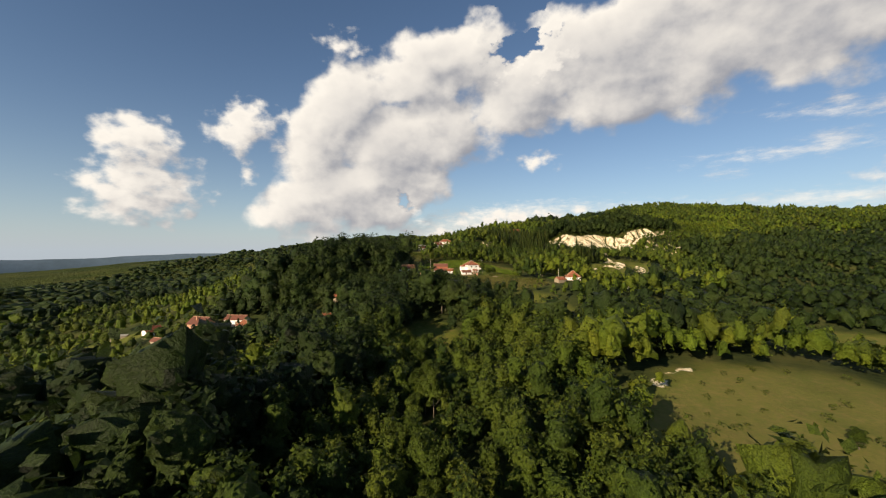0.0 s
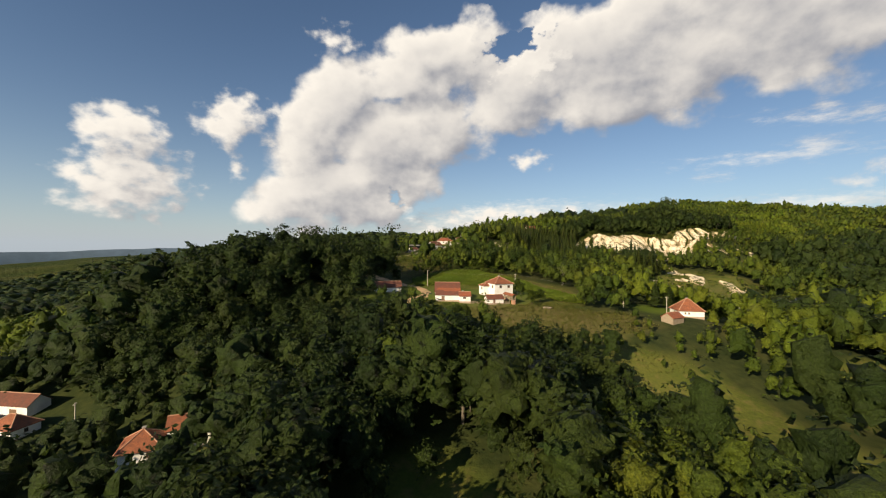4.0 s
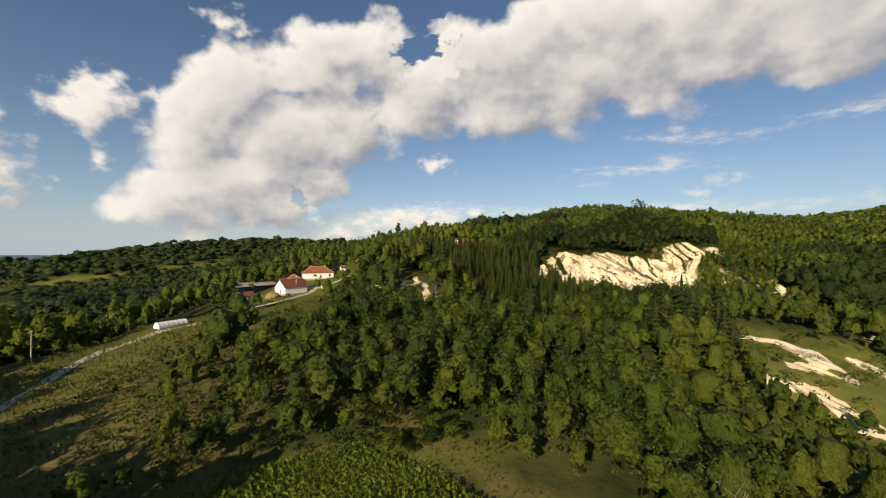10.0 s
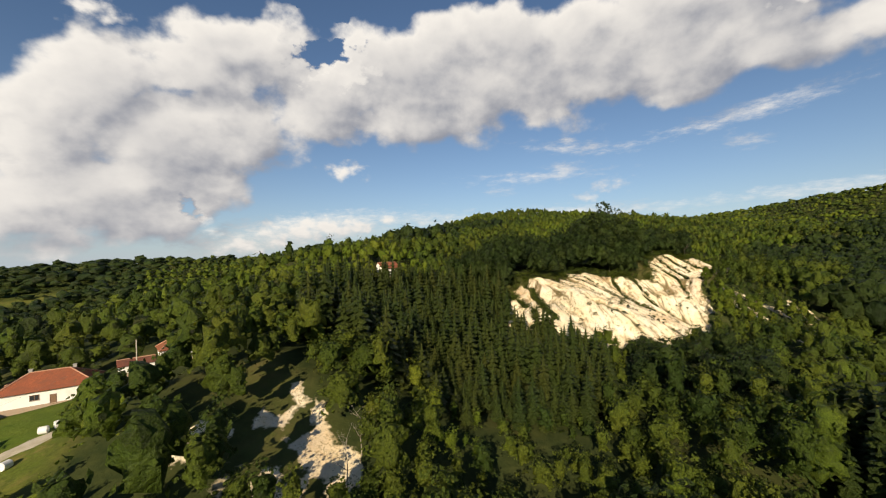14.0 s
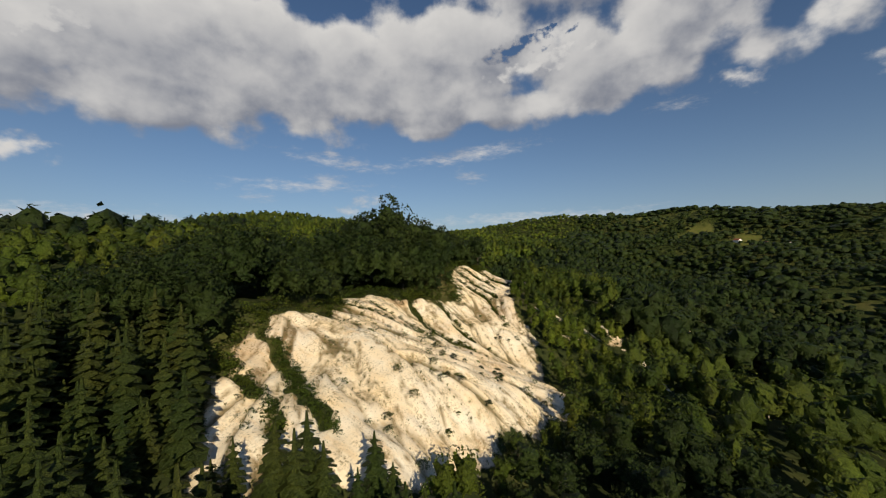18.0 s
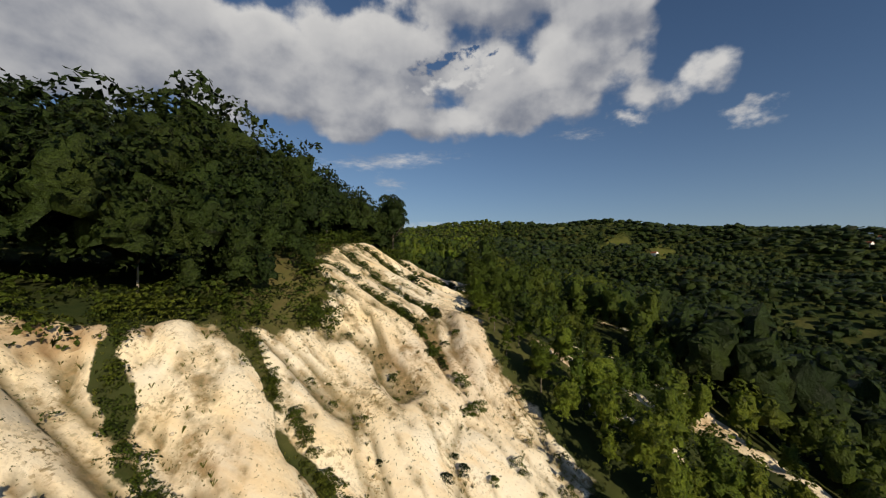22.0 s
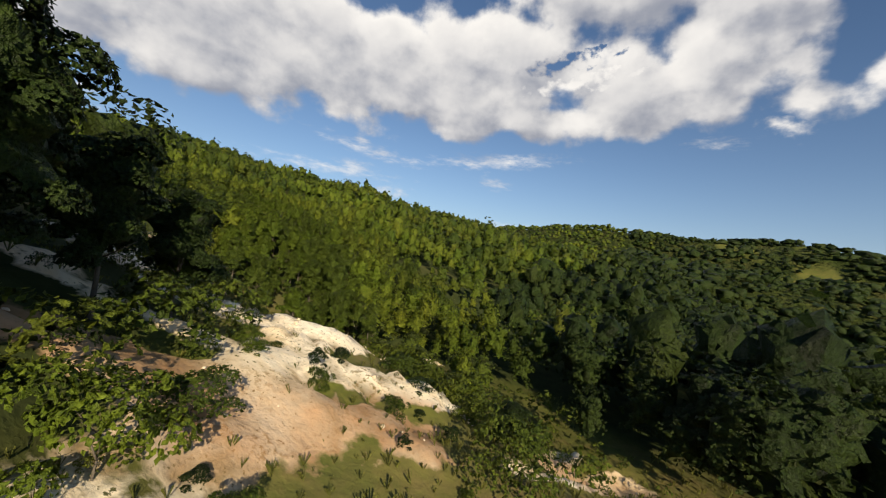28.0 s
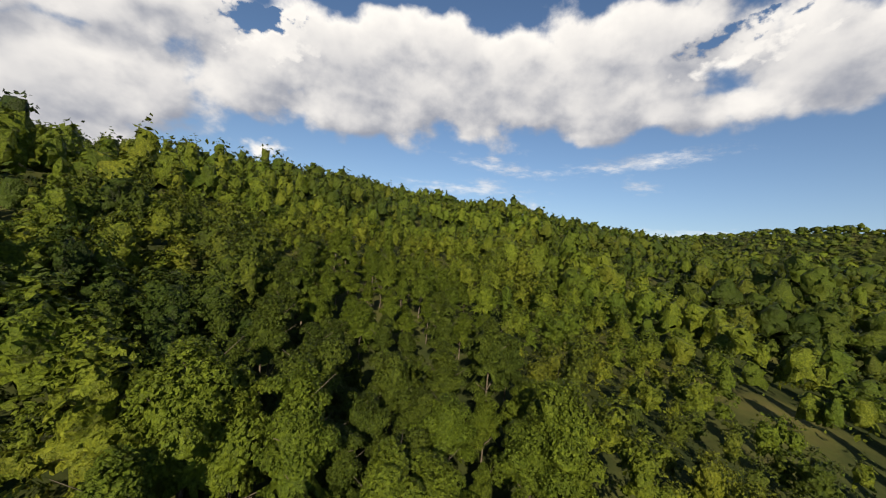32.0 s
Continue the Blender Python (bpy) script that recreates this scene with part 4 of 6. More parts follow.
def whorls(rng, tiers, per):
    """A conifer: rings of drooping boughs that narrow upwards round a dark core."""
    rows = []
    for i in range(tiers):
        k = i / tiers
        z, r = 1.6 + 8.0 * k, 2.35 * (1 - k) ** 0.62 + 0.2
        for j in range(per):
            a = 6.283 * (j + 0.5 * (i % 2) + rng.uniform(-0.25, 0.25)) / per
            c, n, reach = math.cos(a), math.sin(a), r * rng.uniform(0.75, 1.15)
            wide, lift = reach * 0.46, rng.uniform(-0.1, 0.25)
            quad = ((0.05 * c, 0.05 * n, z + 0.30 * r), (0.6 * reach * c - wide * n, 0.6 * reach * n + wide * c, z - 0.1 + lift), (reach * c, reach * n, z - 0.22 * reach + lift), (0.6 * reach * c + wide * n, 0.6 * reach * n - wide * c, z - 0.1 + lift))
            rows += [(*q, 0.72 * c, 0.72 * n, 0.69) for q in quad]
    for j in range(6):
        a, b = 1.0472 * j, 1.0472 * (j + 1)
        core = ((math.cos(a), math.sin(a), 1.2), (math.cos(b), math.sin(b), 1.2), (0.1 * math.cos(b), 0.1 * math.sin(b), 9.9), (0.1 * math.cos(a), 0.1 * math.sin(a), 9.9))
        m = (a + b) / 2
        rows += [(*q, 0.24 * math.cos(m), 0.24 * math.sin(m), 0.06) for q in core]
    return np.array(rows)


def limb(bm, a, b, ra, rb, sides=7):
    """A tapered round piece from a to b."""
    a, b = Vector(a), Vector(b)
    q = (b - a).to_track_quat("Z", "Y")
    rings = []
    for c, r in ((a, ra), (b, rb)):
        rings.append([bm.verts.new(c + q @ Vector((r * math.cos(2 * math.pi * i / sides), r * math.sin(2 * math.pi * i / sides), 0))) for i in range(sides)])
    for i in range(sides):
        j = (i + 1) % sides
        bm.faces.new((rings[0][i], rings[0][j], rings[1][j], rings[1][i]))
    bm.faces.new(rings[1]), bm.faces.new(rings[0][::-1])


def trunk_mesh(name, seed, height, girth, limbs, mat, lean=0.3, twigs=0):
    rng = random.Random(seed)
    bm = bmesh.new()
    at = Vector((0, 0, -0.6))
    r = girth
    joints = []
    for i in range(5):
        to = Vector((rng.uniform(-lean, lean) * i * 0.4, rng.uniform(-lean, lean) * i * 0.4, height * (i + 1) / 5))
        limb(bm, at, to, r, r * 0.78)
        joints.append((to, r * 0.78))
        at, r = to, r * 0.78
    for i in range(limbs):
        o, rr = joints[1 + i % 4]
        a = 2.4 * i + rng.random()
        ln = height * rng.uniform(0.22, 0.4) * (1.0 if twigs else 0.62)
        end = o + Vector((math.cos(a) * ln, math.sin(a) * ln, ln * rng.uniform(0.5, 1.0)))
        limb(bm, o, end, rr * 0.55, rr * 0.18, 5)
        for k in range(twigs):
            p = o.lerp(end, 0.35 + 0.6 * k / max(1, twigs))
            q = p + Vector((rng.uniform(-1, 1), rng.uniform(-1, 1), rng.uniform(0.1, 1.2))) * ln * 0.4
            limb(bm, p, q, rr * 0.2, rr * 0.05, 4)
    me = bpy.data.meshes.new(name)
    bm.to_mesh(me)
    bm.free()
    me.materials.append(mat)
    me.shade_smooth()
    return me


def crown_mesh(verts, mat):
    me = bpy.data.meshes.new("crown")
    mesh_from(me, verts[:, :3], np.arange(len(verts)).reshape(-1, 4))
    attribute(me, "tone", verts[:, 6] if verts.shape[1] > 6 else np.full(len(verts), 0.35))
    me.attributes.new("out", "FLOAT_VECTOR", "POINT").data.foreach_set("vector", verts[:, 3:6].astype(np.float32).ravel())
    me.materials.append(mat)
    return me


def model_tree(name, seed, kind, leaf, label, girth=0.17):
    """One fine tree with trunk and crown, to be copied."""
    root = new(name)
    tall = {"broad": 8.0, "tall": 9.5, "conifer": 9.6, "bush": 2.0}[kind]
    t = new("trunk", trunk_mesh("trunk", seed, tall, girth, 9 if kind != "conifer" else 0, BARK))
    c = new("crown", crown_mesh(tree_shape(seed, kind, "near"), leaf))
    t.parent = c.parent = root
    return tagged(root, label, "shrub" if kind == "bush" else "tree", "trees along the valley" if kind != "bush" else "shrubs on the slopes")


def dist_line(x, y, pts):
    best = np.full(np.shape(x), 1e9)
    for (ax, ay), (bx, by) in zip(pts, pts[1:]):
        k = np.clip(((x - ax) * (bx - ax) + (y - ay) * (by - ay)) / ((bx - ax) ** 2 + (by - ay) ** 2), 0, 1)
        best = np.minimum(best, np.hypot(x - ax - k * (bx - ax), y - ay - k * (by - ay)))
    return best


# no trees here: yards, fields, tracks and the flight's own opening in the woods
OPEN = (
    (14, 284, 26, 20, 0), (-8, 290, 13, 26, -15), (-24, 288, 10, 9, 10), (22, 321, 34, 33, 20), (26, 258, 27, 15, -8), (88, 265, 18, 15, 0), (76, 252, 12, 8, 40), (-36, 402, 13, 44, -12), (-50, 398, 11, 36, 0), (-28, 362, 17, 15, 0), (-26, 336, 9, 12, 0), (-6, 468, 18, 22, 0), (10, 490, 16, 10, 10),
    (92, 93, 38, 26, 28), (180, 368, 40, 20, 58), (28, 494, 8, 8, 0), (-66, 197, 13, 13, 0), (-62, 233, 9, 8, 0), (-126, 218, 34, 19, 10), (-70, 160, 20, 8, 10), (-164, 214, 26, 17, 10), (-186, 246, 12, 12, 0), (-48, 198, 6, 6, 0),
    (46, 300, 22, 20, 0), (-236, 262, 20, 9, 0), (-2, 428, 11, 20, 0), (50, 458, 6.5, 13, 25), (383, 628, 10, 38, 14), (392, 604, 6, 12, 0), (377, 606, 10, 18, 0), (352, 552, 10, 8, 30), (40, 453, 5, 11, 32), (370, 586, 7, 9, 0), (362, 566, 13, 7, 30), (114, 588, 8, 9, 0), (374, 604, 11, 20, 15), (-22, 470, 8, 7, 40), (-38, 441, 8, 6, 35),
)


def wooded(x, y, rng):
    """Whether a tree stands at each of the places, and how high it is."""
    ok = np.ones(len(x), bool)
    for o in OPEN:
        ok &= oval(x, y, *o, soft=0.01) < 0.5
    ok &= (along(x, y, TRACK, 4.5, 0.01) < 0.5) & (along(x, y, LANE, 4.5, 0.01) < 0.5) & ~inside(x, y, FIELD)
    meadow = cover(x, y)[0]
    ok &= rng.random(len(x)) > 0.86 * np.clip(meadow * 1.6, 0, 1)
    box = (x > -20) & (x < 450) & (y > 90) & (y < 760)
    b = np.zeros(len(x))
    b[box] = bareness(x[box], y[box])
    ok &= b < 0.15
    ok &= ~((x > 128) & (x < 330) & (y < np.interp(x, TOP_X, TOP_Y) - 1) & (y > np.interp(x, FOOT_X, FOOT_Y)))
    return ok, meadow


def jittered(rng, x0, x1, y0, y1, step):
    gx, gy = np.meshgrid(np.arange(x0, x1, step), np.arange(y0, y1, step))
    gx, gy = gx.ravel() + rng.uniform(-0.42, 0.42, gx.size) * step, gy.ravel() + rng.uniform(-0.42, 0.42, gx.size) * step
    return gx, gy


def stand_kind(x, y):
    """Which trees grow where: 0 mixed, 1 pines, 2 oaks and shade-darkened woods, 3 young light wood."""
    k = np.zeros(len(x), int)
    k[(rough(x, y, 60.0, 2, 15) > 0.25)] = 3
    # crest oaks; on the knoll the dark leaves stand in for shade
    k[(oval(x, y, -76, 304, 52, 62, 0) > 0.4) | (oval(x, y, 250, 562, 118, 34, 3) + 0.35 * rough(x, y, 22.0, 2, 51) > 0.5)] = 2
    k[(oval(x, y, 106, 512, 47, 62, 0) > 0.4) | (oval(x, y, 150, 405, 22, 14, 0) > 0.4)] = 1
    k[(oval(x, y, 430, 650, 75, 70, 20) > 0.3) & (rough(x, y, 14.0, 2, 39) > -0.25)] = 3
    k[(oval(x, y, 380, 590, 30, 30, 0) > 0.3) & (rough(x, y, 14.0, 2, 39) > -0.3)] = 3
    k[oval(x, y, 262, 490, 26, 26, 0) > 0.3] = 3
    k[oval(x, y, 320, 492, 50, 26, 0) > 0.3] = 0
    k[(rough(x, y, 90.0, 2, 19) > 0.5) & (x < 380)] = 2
    # dark leaves paint shade over the hollow, far left and valley woods
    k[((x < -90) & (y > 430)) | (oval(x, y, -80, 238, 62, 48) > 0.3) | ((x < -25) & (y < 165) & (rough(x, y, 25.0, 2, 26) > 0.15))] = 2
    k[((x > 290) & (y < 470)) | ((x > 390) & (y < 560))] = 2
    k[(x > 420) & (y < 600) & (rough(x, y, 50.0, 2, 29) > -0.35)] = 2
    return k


def pile(shapes, x, y, z, s, tall, spin, which):
    """All crowns of one wood as one array of cards, each with its tree's own tone."""
    out, tones = [], []
    tone = 0.5 + 0.32 * rough(x, y, 30.0, 2, 33) + np.random.default_rng(5).uniform(-0.5, 0.5, len(x))
    for w, shape in enumerate(shapes):
        m = np.nonzero(which == w)[0]
        if not len(m):
            continue
        c, n = np.cos(spin[m])[:, None], np.sin(spin[m])[:, None]
        vx = (shape[None, :, 0] * c - shape[None, :, 1] * n) * s[m][:, None] + x[m][:, None]
        vy = (shape[None, :, 0] * n + shape[None, :, 1] * c) * s[m][:, None] + y[m][:, None]
        vz = shape[None, :, 2] * (s * tall)[m][:, None] + z[m][:, None]
        tones.append(np.repeat(np.clip(tone[m], 0, 1), len(shape)))
        ox, oy = shape[None, :, 3] * c - shape[None, :, 4] * n, shape[None, :, 3] * n + shape[None, :, 4] * c
        out.append(np.stack([vx, vy, vz, ox, oy, np.broadcast_to(shape[None, :, 5], ox.shape)], -1).reshape(-1, 6))
    return np.column_stack([np.concatenate(out), np.concatenate(tones)]) if out else np.zeros((0, 7))


def make_woods():
    rng = np.random.default_rng(7)
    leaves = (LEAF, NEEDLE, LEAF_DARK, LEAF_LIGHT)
    names = ("mixed broadleaf wood on the hillsides", "dense planted pine wood in the bowl", "oak wood on the crest and shade-darkened woods", "young light green wood on the slope")
    gathered = {k: {"close": [], "mid": [], "off": [], "far": [], "last": []} for k in range(4)}
    fine = {}
    for k in range(4):
        kinds = {0: ("broad", "tall", "broad") * 2, 1: ("conifer",) * 6, 2: ("broad",) * 6, 3: ("tall", "broad", "tall") * 2}[k]
        for lod in ("close", "mid", "off", "far", "last"):
            fine[k, lod] = [tree_shape(100 + 10 * k + i, kd, lod) for i, kd in enumerate(kinds)]
    near_list = []
    for step, lo, hi, lod in ((4.8, 0, 44, "mid"), (3.7, 0, 40, "mid"), (5.8, 44, 150, "off"), (3.7, 0, 150, "pine"), (8.4, 150, 400, "far"), (13.0, 400, 760, "last"), (20.0, 760, 1350, "last")):
        pines = lod == "pine"
        lod = "off" if pines else lod
        x, y = jittered(rng, -1150 if step > 10 else -620, 1600, -120, 1560, step)
        d = dist_line(x, y, FLIGHT)
        m = (d >= lo) & (d < hi) & ((y > 0) | (d > 30))
        if lod == "mid":
            m &= ((x > 250) & (d < 40)) == (step < 4)
        x, y, d = x[m], y[m], d[m]
        ok, meadow = wooded(x, y, rng)
        ok &= (d > 9) | (x < 300) | (y > 586)
        kind = stand_kind(x, y)
        ok &= ((kind == 1) == pines) | (d >= 150)
        x, y, d, meadow, kind = x[ok], y[ok], d[ok], meadow[ok], kind[ok]
        z = ground(x, y)
        s = (0.56 + 0.62 * rng.random(len(x)) ** 1.3) * (1 + 0.35 * rough(x, y, 45.0, 2, 23)) * (1 - 0.55 * np.clip(meadow, 0, 1))
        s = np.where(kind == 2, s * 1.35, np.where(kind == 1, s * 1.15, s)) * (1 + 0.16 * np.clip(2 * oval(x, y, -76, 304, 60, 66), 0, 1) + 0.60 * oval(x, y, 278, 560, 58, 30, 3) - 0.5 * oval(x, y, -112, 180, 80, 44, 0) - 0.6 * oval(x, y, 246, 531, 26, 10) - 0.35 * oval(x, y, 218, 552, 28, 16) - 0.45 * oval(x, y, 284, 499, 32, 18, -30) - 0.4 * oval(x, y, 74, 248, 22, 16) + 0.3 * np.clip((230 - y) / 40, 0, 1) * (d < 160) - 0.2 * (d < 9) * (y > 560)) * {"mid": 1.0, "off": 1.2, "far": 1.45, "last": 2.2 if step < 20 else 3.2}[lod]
        tall = (0.85 + 0.4 * rng.random(len(x))) * {"mid": 1.0, "off": 0.95, "far": 0.75, "last": 0.5 if step < 20 else 0.34}[lod]
        spin = rng.random(len(x)) * 6.283
        which = rng.integers(0, 6, len(x))
        if lod == "mid":
            close = (d < 45) & (((x > 250) & (y > 495)) | (y < 330))
            pick = (d < 12) & (x > 250)
            order = np.argsort(np.where(close, d, 1e6))
            pick[order[: min(int(close.sum()), 50 if step > 4 else 210)]] = True
            near_list += [(x[i], y[i], z[i], s[i], tall[i], spin[i], kind[i], which[i]) for i in np.nonzero(pick)[0]]
            x, y, z, s, tall, spin, kind, which, d = (v[~pick] for v in (x, y, z, s, tall, spin, kind, which, d))
        closer = (((x > 330) & (d < 40)) | ((kind == 2) & (d < 105) & (x < 360) & ((oval(x, y, 262, 562, 120, 44, 3) > 0.1) | (oval(x, y, -66, 290, 62, 66) > 0.2)))) & (lod in ("mid", "off"))
        for k in range(4):
            for q, name in ((kind == k) & ~closer, lod), ((kind == k) & closer, "close"):
                gathered[k][name].append(pile(fine[k, name], x[q], y[q], z[q] - (1.6 * (s * tall)[q] if lod in ("far", "last") else 0), s[q], tall[q], spin[q], which[q]))
    total = 0
    for k in range(4):
        for lod in ("close", "mid", "off", "far", "last"):
            v = np.concatenate(gathered[k][lod])
            if not len(v):
                continue
            total += len(v) // 2
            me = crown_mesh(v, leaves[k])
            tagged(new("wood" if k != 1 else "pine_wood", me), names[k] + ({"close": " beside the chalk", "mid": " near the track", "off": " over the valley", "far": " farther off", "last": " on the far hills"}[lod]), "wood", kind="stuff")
    models = {}
    for k in range(4):
        kd = {0: ("broad", "tall"), 1: ("conifer", "conifer"), 2: ("broad", "broad"), 3: ("tall", "broad")}[k]
        text = {0: "leafy green deciduous tree on the slope", 1: "dark green pine of the planted stand", 2: "broad dark green oak, shade-toned off the crest", 3: "young light green tree in the wood"}[k]
        for i in range(2):
            models[k, i] = model_tree("tree" if k != 1 else "pine_tree", 500 + 10 * k + i, kd[i], leaves[k], text)
    used = set()
    for x, y, z, s, tall, spin, kind, which in near_list:
        key = (int(kind), int(which) % 2)
        m = Matrix.Translation((x, y, z - 0.1)) @ Matrix.Rotation(spin, 4, "Z")
        ob = models[key] if key not in used else copy_thing(models[key], m)
        used.add(key)
        ob.matrix_basis = m @ Matrix.Diagonal((s, s, s * tall, 1))
    for key, ob in models.items():
        if key not in used:
            for c in list(ob.children):
                bpy.data.objects.remove(c)
            bpy.data.objects.remove(ob)
    print("woods", total, "triangles;", len(near_list), "trees")


make_woods()

# ---- buildings ----


def part(name, bm, mat, parent, label=""):
    me = bpy.data.meshes.new(name)
    bm.normal_update()
    bm.to_mesh(me)
    bm.free()
    me.materials.append(mat)
    ob = new(name, me)
    ob.parent = parent
    return tagged(ob, label) if label else ob


def box(bm, x0, y0, z0, x1, y1, z1):
    v = [bm.verts.new(c) for c in ((x0, y0, z0), (x1, y0, z0), (x1, y1, z0), (x0, y1, z0), (x0, y0, z1), (x1, y0, z1), (x1, y1, z1), (x0, y1, z1))]
    for f in ((3, 2, 1, 0), (4, 5, 6, 7), (0, 1, 5, 4), (1, 2, 6, 5), (2, 3, 7, 6), (3, 0, 4, 7)):
        bm.faces.new([v[i] for i in f])
    return v


def slab(bm, corners, thick):
    """A roof plane with thickness and its own courses: u along the first edge, v up the slope."""
    uv = bm.loops.layers.uv.verify()
    c = [Vector(p) for p in corners]
    n = (c[1] - c[0]).cross(c[-1] - c[0]).normalized()
    e = (c[1] - c[0]).normalized()
    g = n.cross(e)
    top = [bm.verts.new(p) for p in c]
    low = [bm.verts.new(p - n * thick) for p in c]
    faces = [bm.faces.new(top), bm.faces.new(low[::-1])]
    for i in range(len(c)):
        j = (i + 1) % len(c)
        faces.append(bm.faces.new((top[j], top[i], low[i], low[j])))
    for f in faces:
        for lp in f.loops:
            d = lp.vert.co - c[0]
            lp[uv].uv = (d.dot(e), d.dot(g))


def ridge_cap(bm, a, b, r=0.14):
    """A row of half-round ridge tiles."""
    a, b = Vector(a), Vector(b)
    n = max(2, int((b - a).length / 0.45))
    for i in range(n):
        limb(bm, a.lerp(b, i / n), a.lerp(b, (i + 1.08) / n), r * 1.08, r * 0.9, 6)


def house(name, label, at, yaw, size, wall, roof, kind="gable", rise=0.6, eave=0.5, wall_mat=None, roof_mat=None, windows=(), doors=(), chimneys=(), plinth=0.4, base=None, group="", parent=None, cap=True, floor_line=False):
    """A building of length size[0] (its x), depth size[1] and wall height; the roof is a gable along x, a hip, a pyramid or a single slope."""
    lx, ly, h = size[0] / 2, size[1] / 2, size[2]
    root = new(name)
    corners = [(at[0] + sx_ * lx * math.cos(radians(yaw)) - sy_ * ly * math.sin(radians(yaw)), at[1] + sx_ * lx * math.sin(radians(yaw)) + sy_ * ly * math.cos(radians(yaw))) for sx_ in (-1, 1) for sy_ in (-1, 1)]
    zs = ground([c[0] for c in corners], [c[1] for c in corners])
    z0 = float(np.mean(zs)) if base is None else base
    deep = z0 - float(zs.min()) + 0.4
    root.matrix_basis = pose(at[0], at[1], z0, 0, 0, yaw)
    rz = ly * 2 * rise / 2 if kind != "single" else ly * 2 * rise
    bm = bmesh.new()
    if kind == "gable":
        prof = [(-ly, -deep), (ly, -deep), (ly, h), (0, h + rz), (-ly, h)]
        a = [bm.verts.new((-lx, y, z)) for y, z in prof]
        b = [bm.verts.new((lx, y, z)) for y, z in prof]
        bm.faces.new(a[::-1]), bm.faces.new(b)
        for i in range(5):
            j = (i + 1) % 5
            bm.faces.new((a[i], a[j], b[j], b[i]))
        bmesh.ops.recalc_face_normals(bm, faces=bm.faces)
    elif kind == "single":
        box(bm, -lx, -ly, -deep, lx, ly, h)
        for v in bm.verts:
            if v.co.z > 0 and v.co.y > 0:
                v.co.z += rz
    else:
        box(bm, -lx, -ly, -deep, lx, ly, h)
    part("wall", bm, wall_mat or PLASTER, root)
    if plinth:
        bm = bmesh.new()
        box(bm, -lx - 0.04, -ly - 0.04, -deep, lx + 0.04, ly + 0.04, plinth)
        part("plinth", bm, PLINTH, root, "brownish rendered plinth")
    ex, ey = lx + eave, ly + eave
    drop = eave * rise
    cap_lines = []
    planes = []
    zt, ze = h + rz + 0.12, h - drop + 0.12
    if kind == "gable":
        planes = [((-ex, -ey, ze), (ex, -ey, ze), (ex, 0, zt), (-ex, 0, zt)), ((ex, ey, ze), (-ex, ey, ze), (-ex, 0, zt), (ex, 0, zt))]
        cap_lines = [((-ex, 0, zt), (ex, 0, zt))]
    elif kind == "single":
        planes = [((-ex, -ey, ze), (ex, -ey, ze), (ex, ey, h + rz + drop + 0.12), (-ex, ey, h + rz + drop + 0.12))]
    else:
        rl = max(0.02, lx - ly) if kind == "hip" else 0.02
        zt = h + rz + 0.12
        planes = [((-ex, -ey, ze), (ex, -ey, ze), (rl, 0, zt), (-rl, 0, zt)), ((ex, ey, ze), (-ex, ey, ze), (-rl, 0, zt), (rl, 0, zt)), ((ex, -ey, ze), (ex, ey, ze), (rl, 0, zt)), ((-ex, ey, ze), (-ex, -ey, ze), (-rl, 0, zt))]
        cap_lines = [((-rl, 0, zt), (rl, 0, zt)), ((ex, -ey, ze), (rl, 0, zt)), ((ex, ey, ze), (rl, 0, zt)), ((-ex, -ey, ze), (-rl, 0, zt)), ((-ex, ey, ze), (-rl, 0, zt))]
    for c in planes:
        bm = bmesh.new()
        slab(bm, c, 0.14)
        pl = part("roof", bm, roof_mat or TILE_MID, root)
    if cap:
        for a, b in cap_lines:
            bm = bmesh.new()
            ridge_cap(bm, a, b)
            part("ridge_tiles", bm, TILE_CAP, root, "pale mortared ridge tiles")
    for cx, cy, ch in chimneys:
        bm = bmesh.new()
        zc = h + rz * 0.5
        box(bm, cx - 0.28, cy - 0.28, zc, cx + 0.28, cy + 0.28, h + rz + ch)
        box(bm, cx - 0.36, cy - 0.36, h + rz + ch, cx + 0.36, cy + 0.36, h + rz + ch + 0.14)
        part("chimney", bm, BRICK if wall_mat is BRICK else CONCRETE, root, "square masonry chimney")
    for face, u, z, w, hh in windows:
        opening(root, "window", face, u, z, w, hh, lx, ly)
    for face, u, w, hh in doors:
        opening(root, "door", face, u, plinth * 0.3, w, hh, lx, ly)
    if floor_line:
        bm = bmesh.new()
        box(bm, -lx - 0.05, -ly - 0.05, h * 0.5, lx + 0.05, ly + 0.05, h * 0.5 + 0.22)
        part("floor_band", bm, CONCRETE, root, "grey concrete floor band")
    return tagged(root, label, "house" if "house" in name else "building", group)


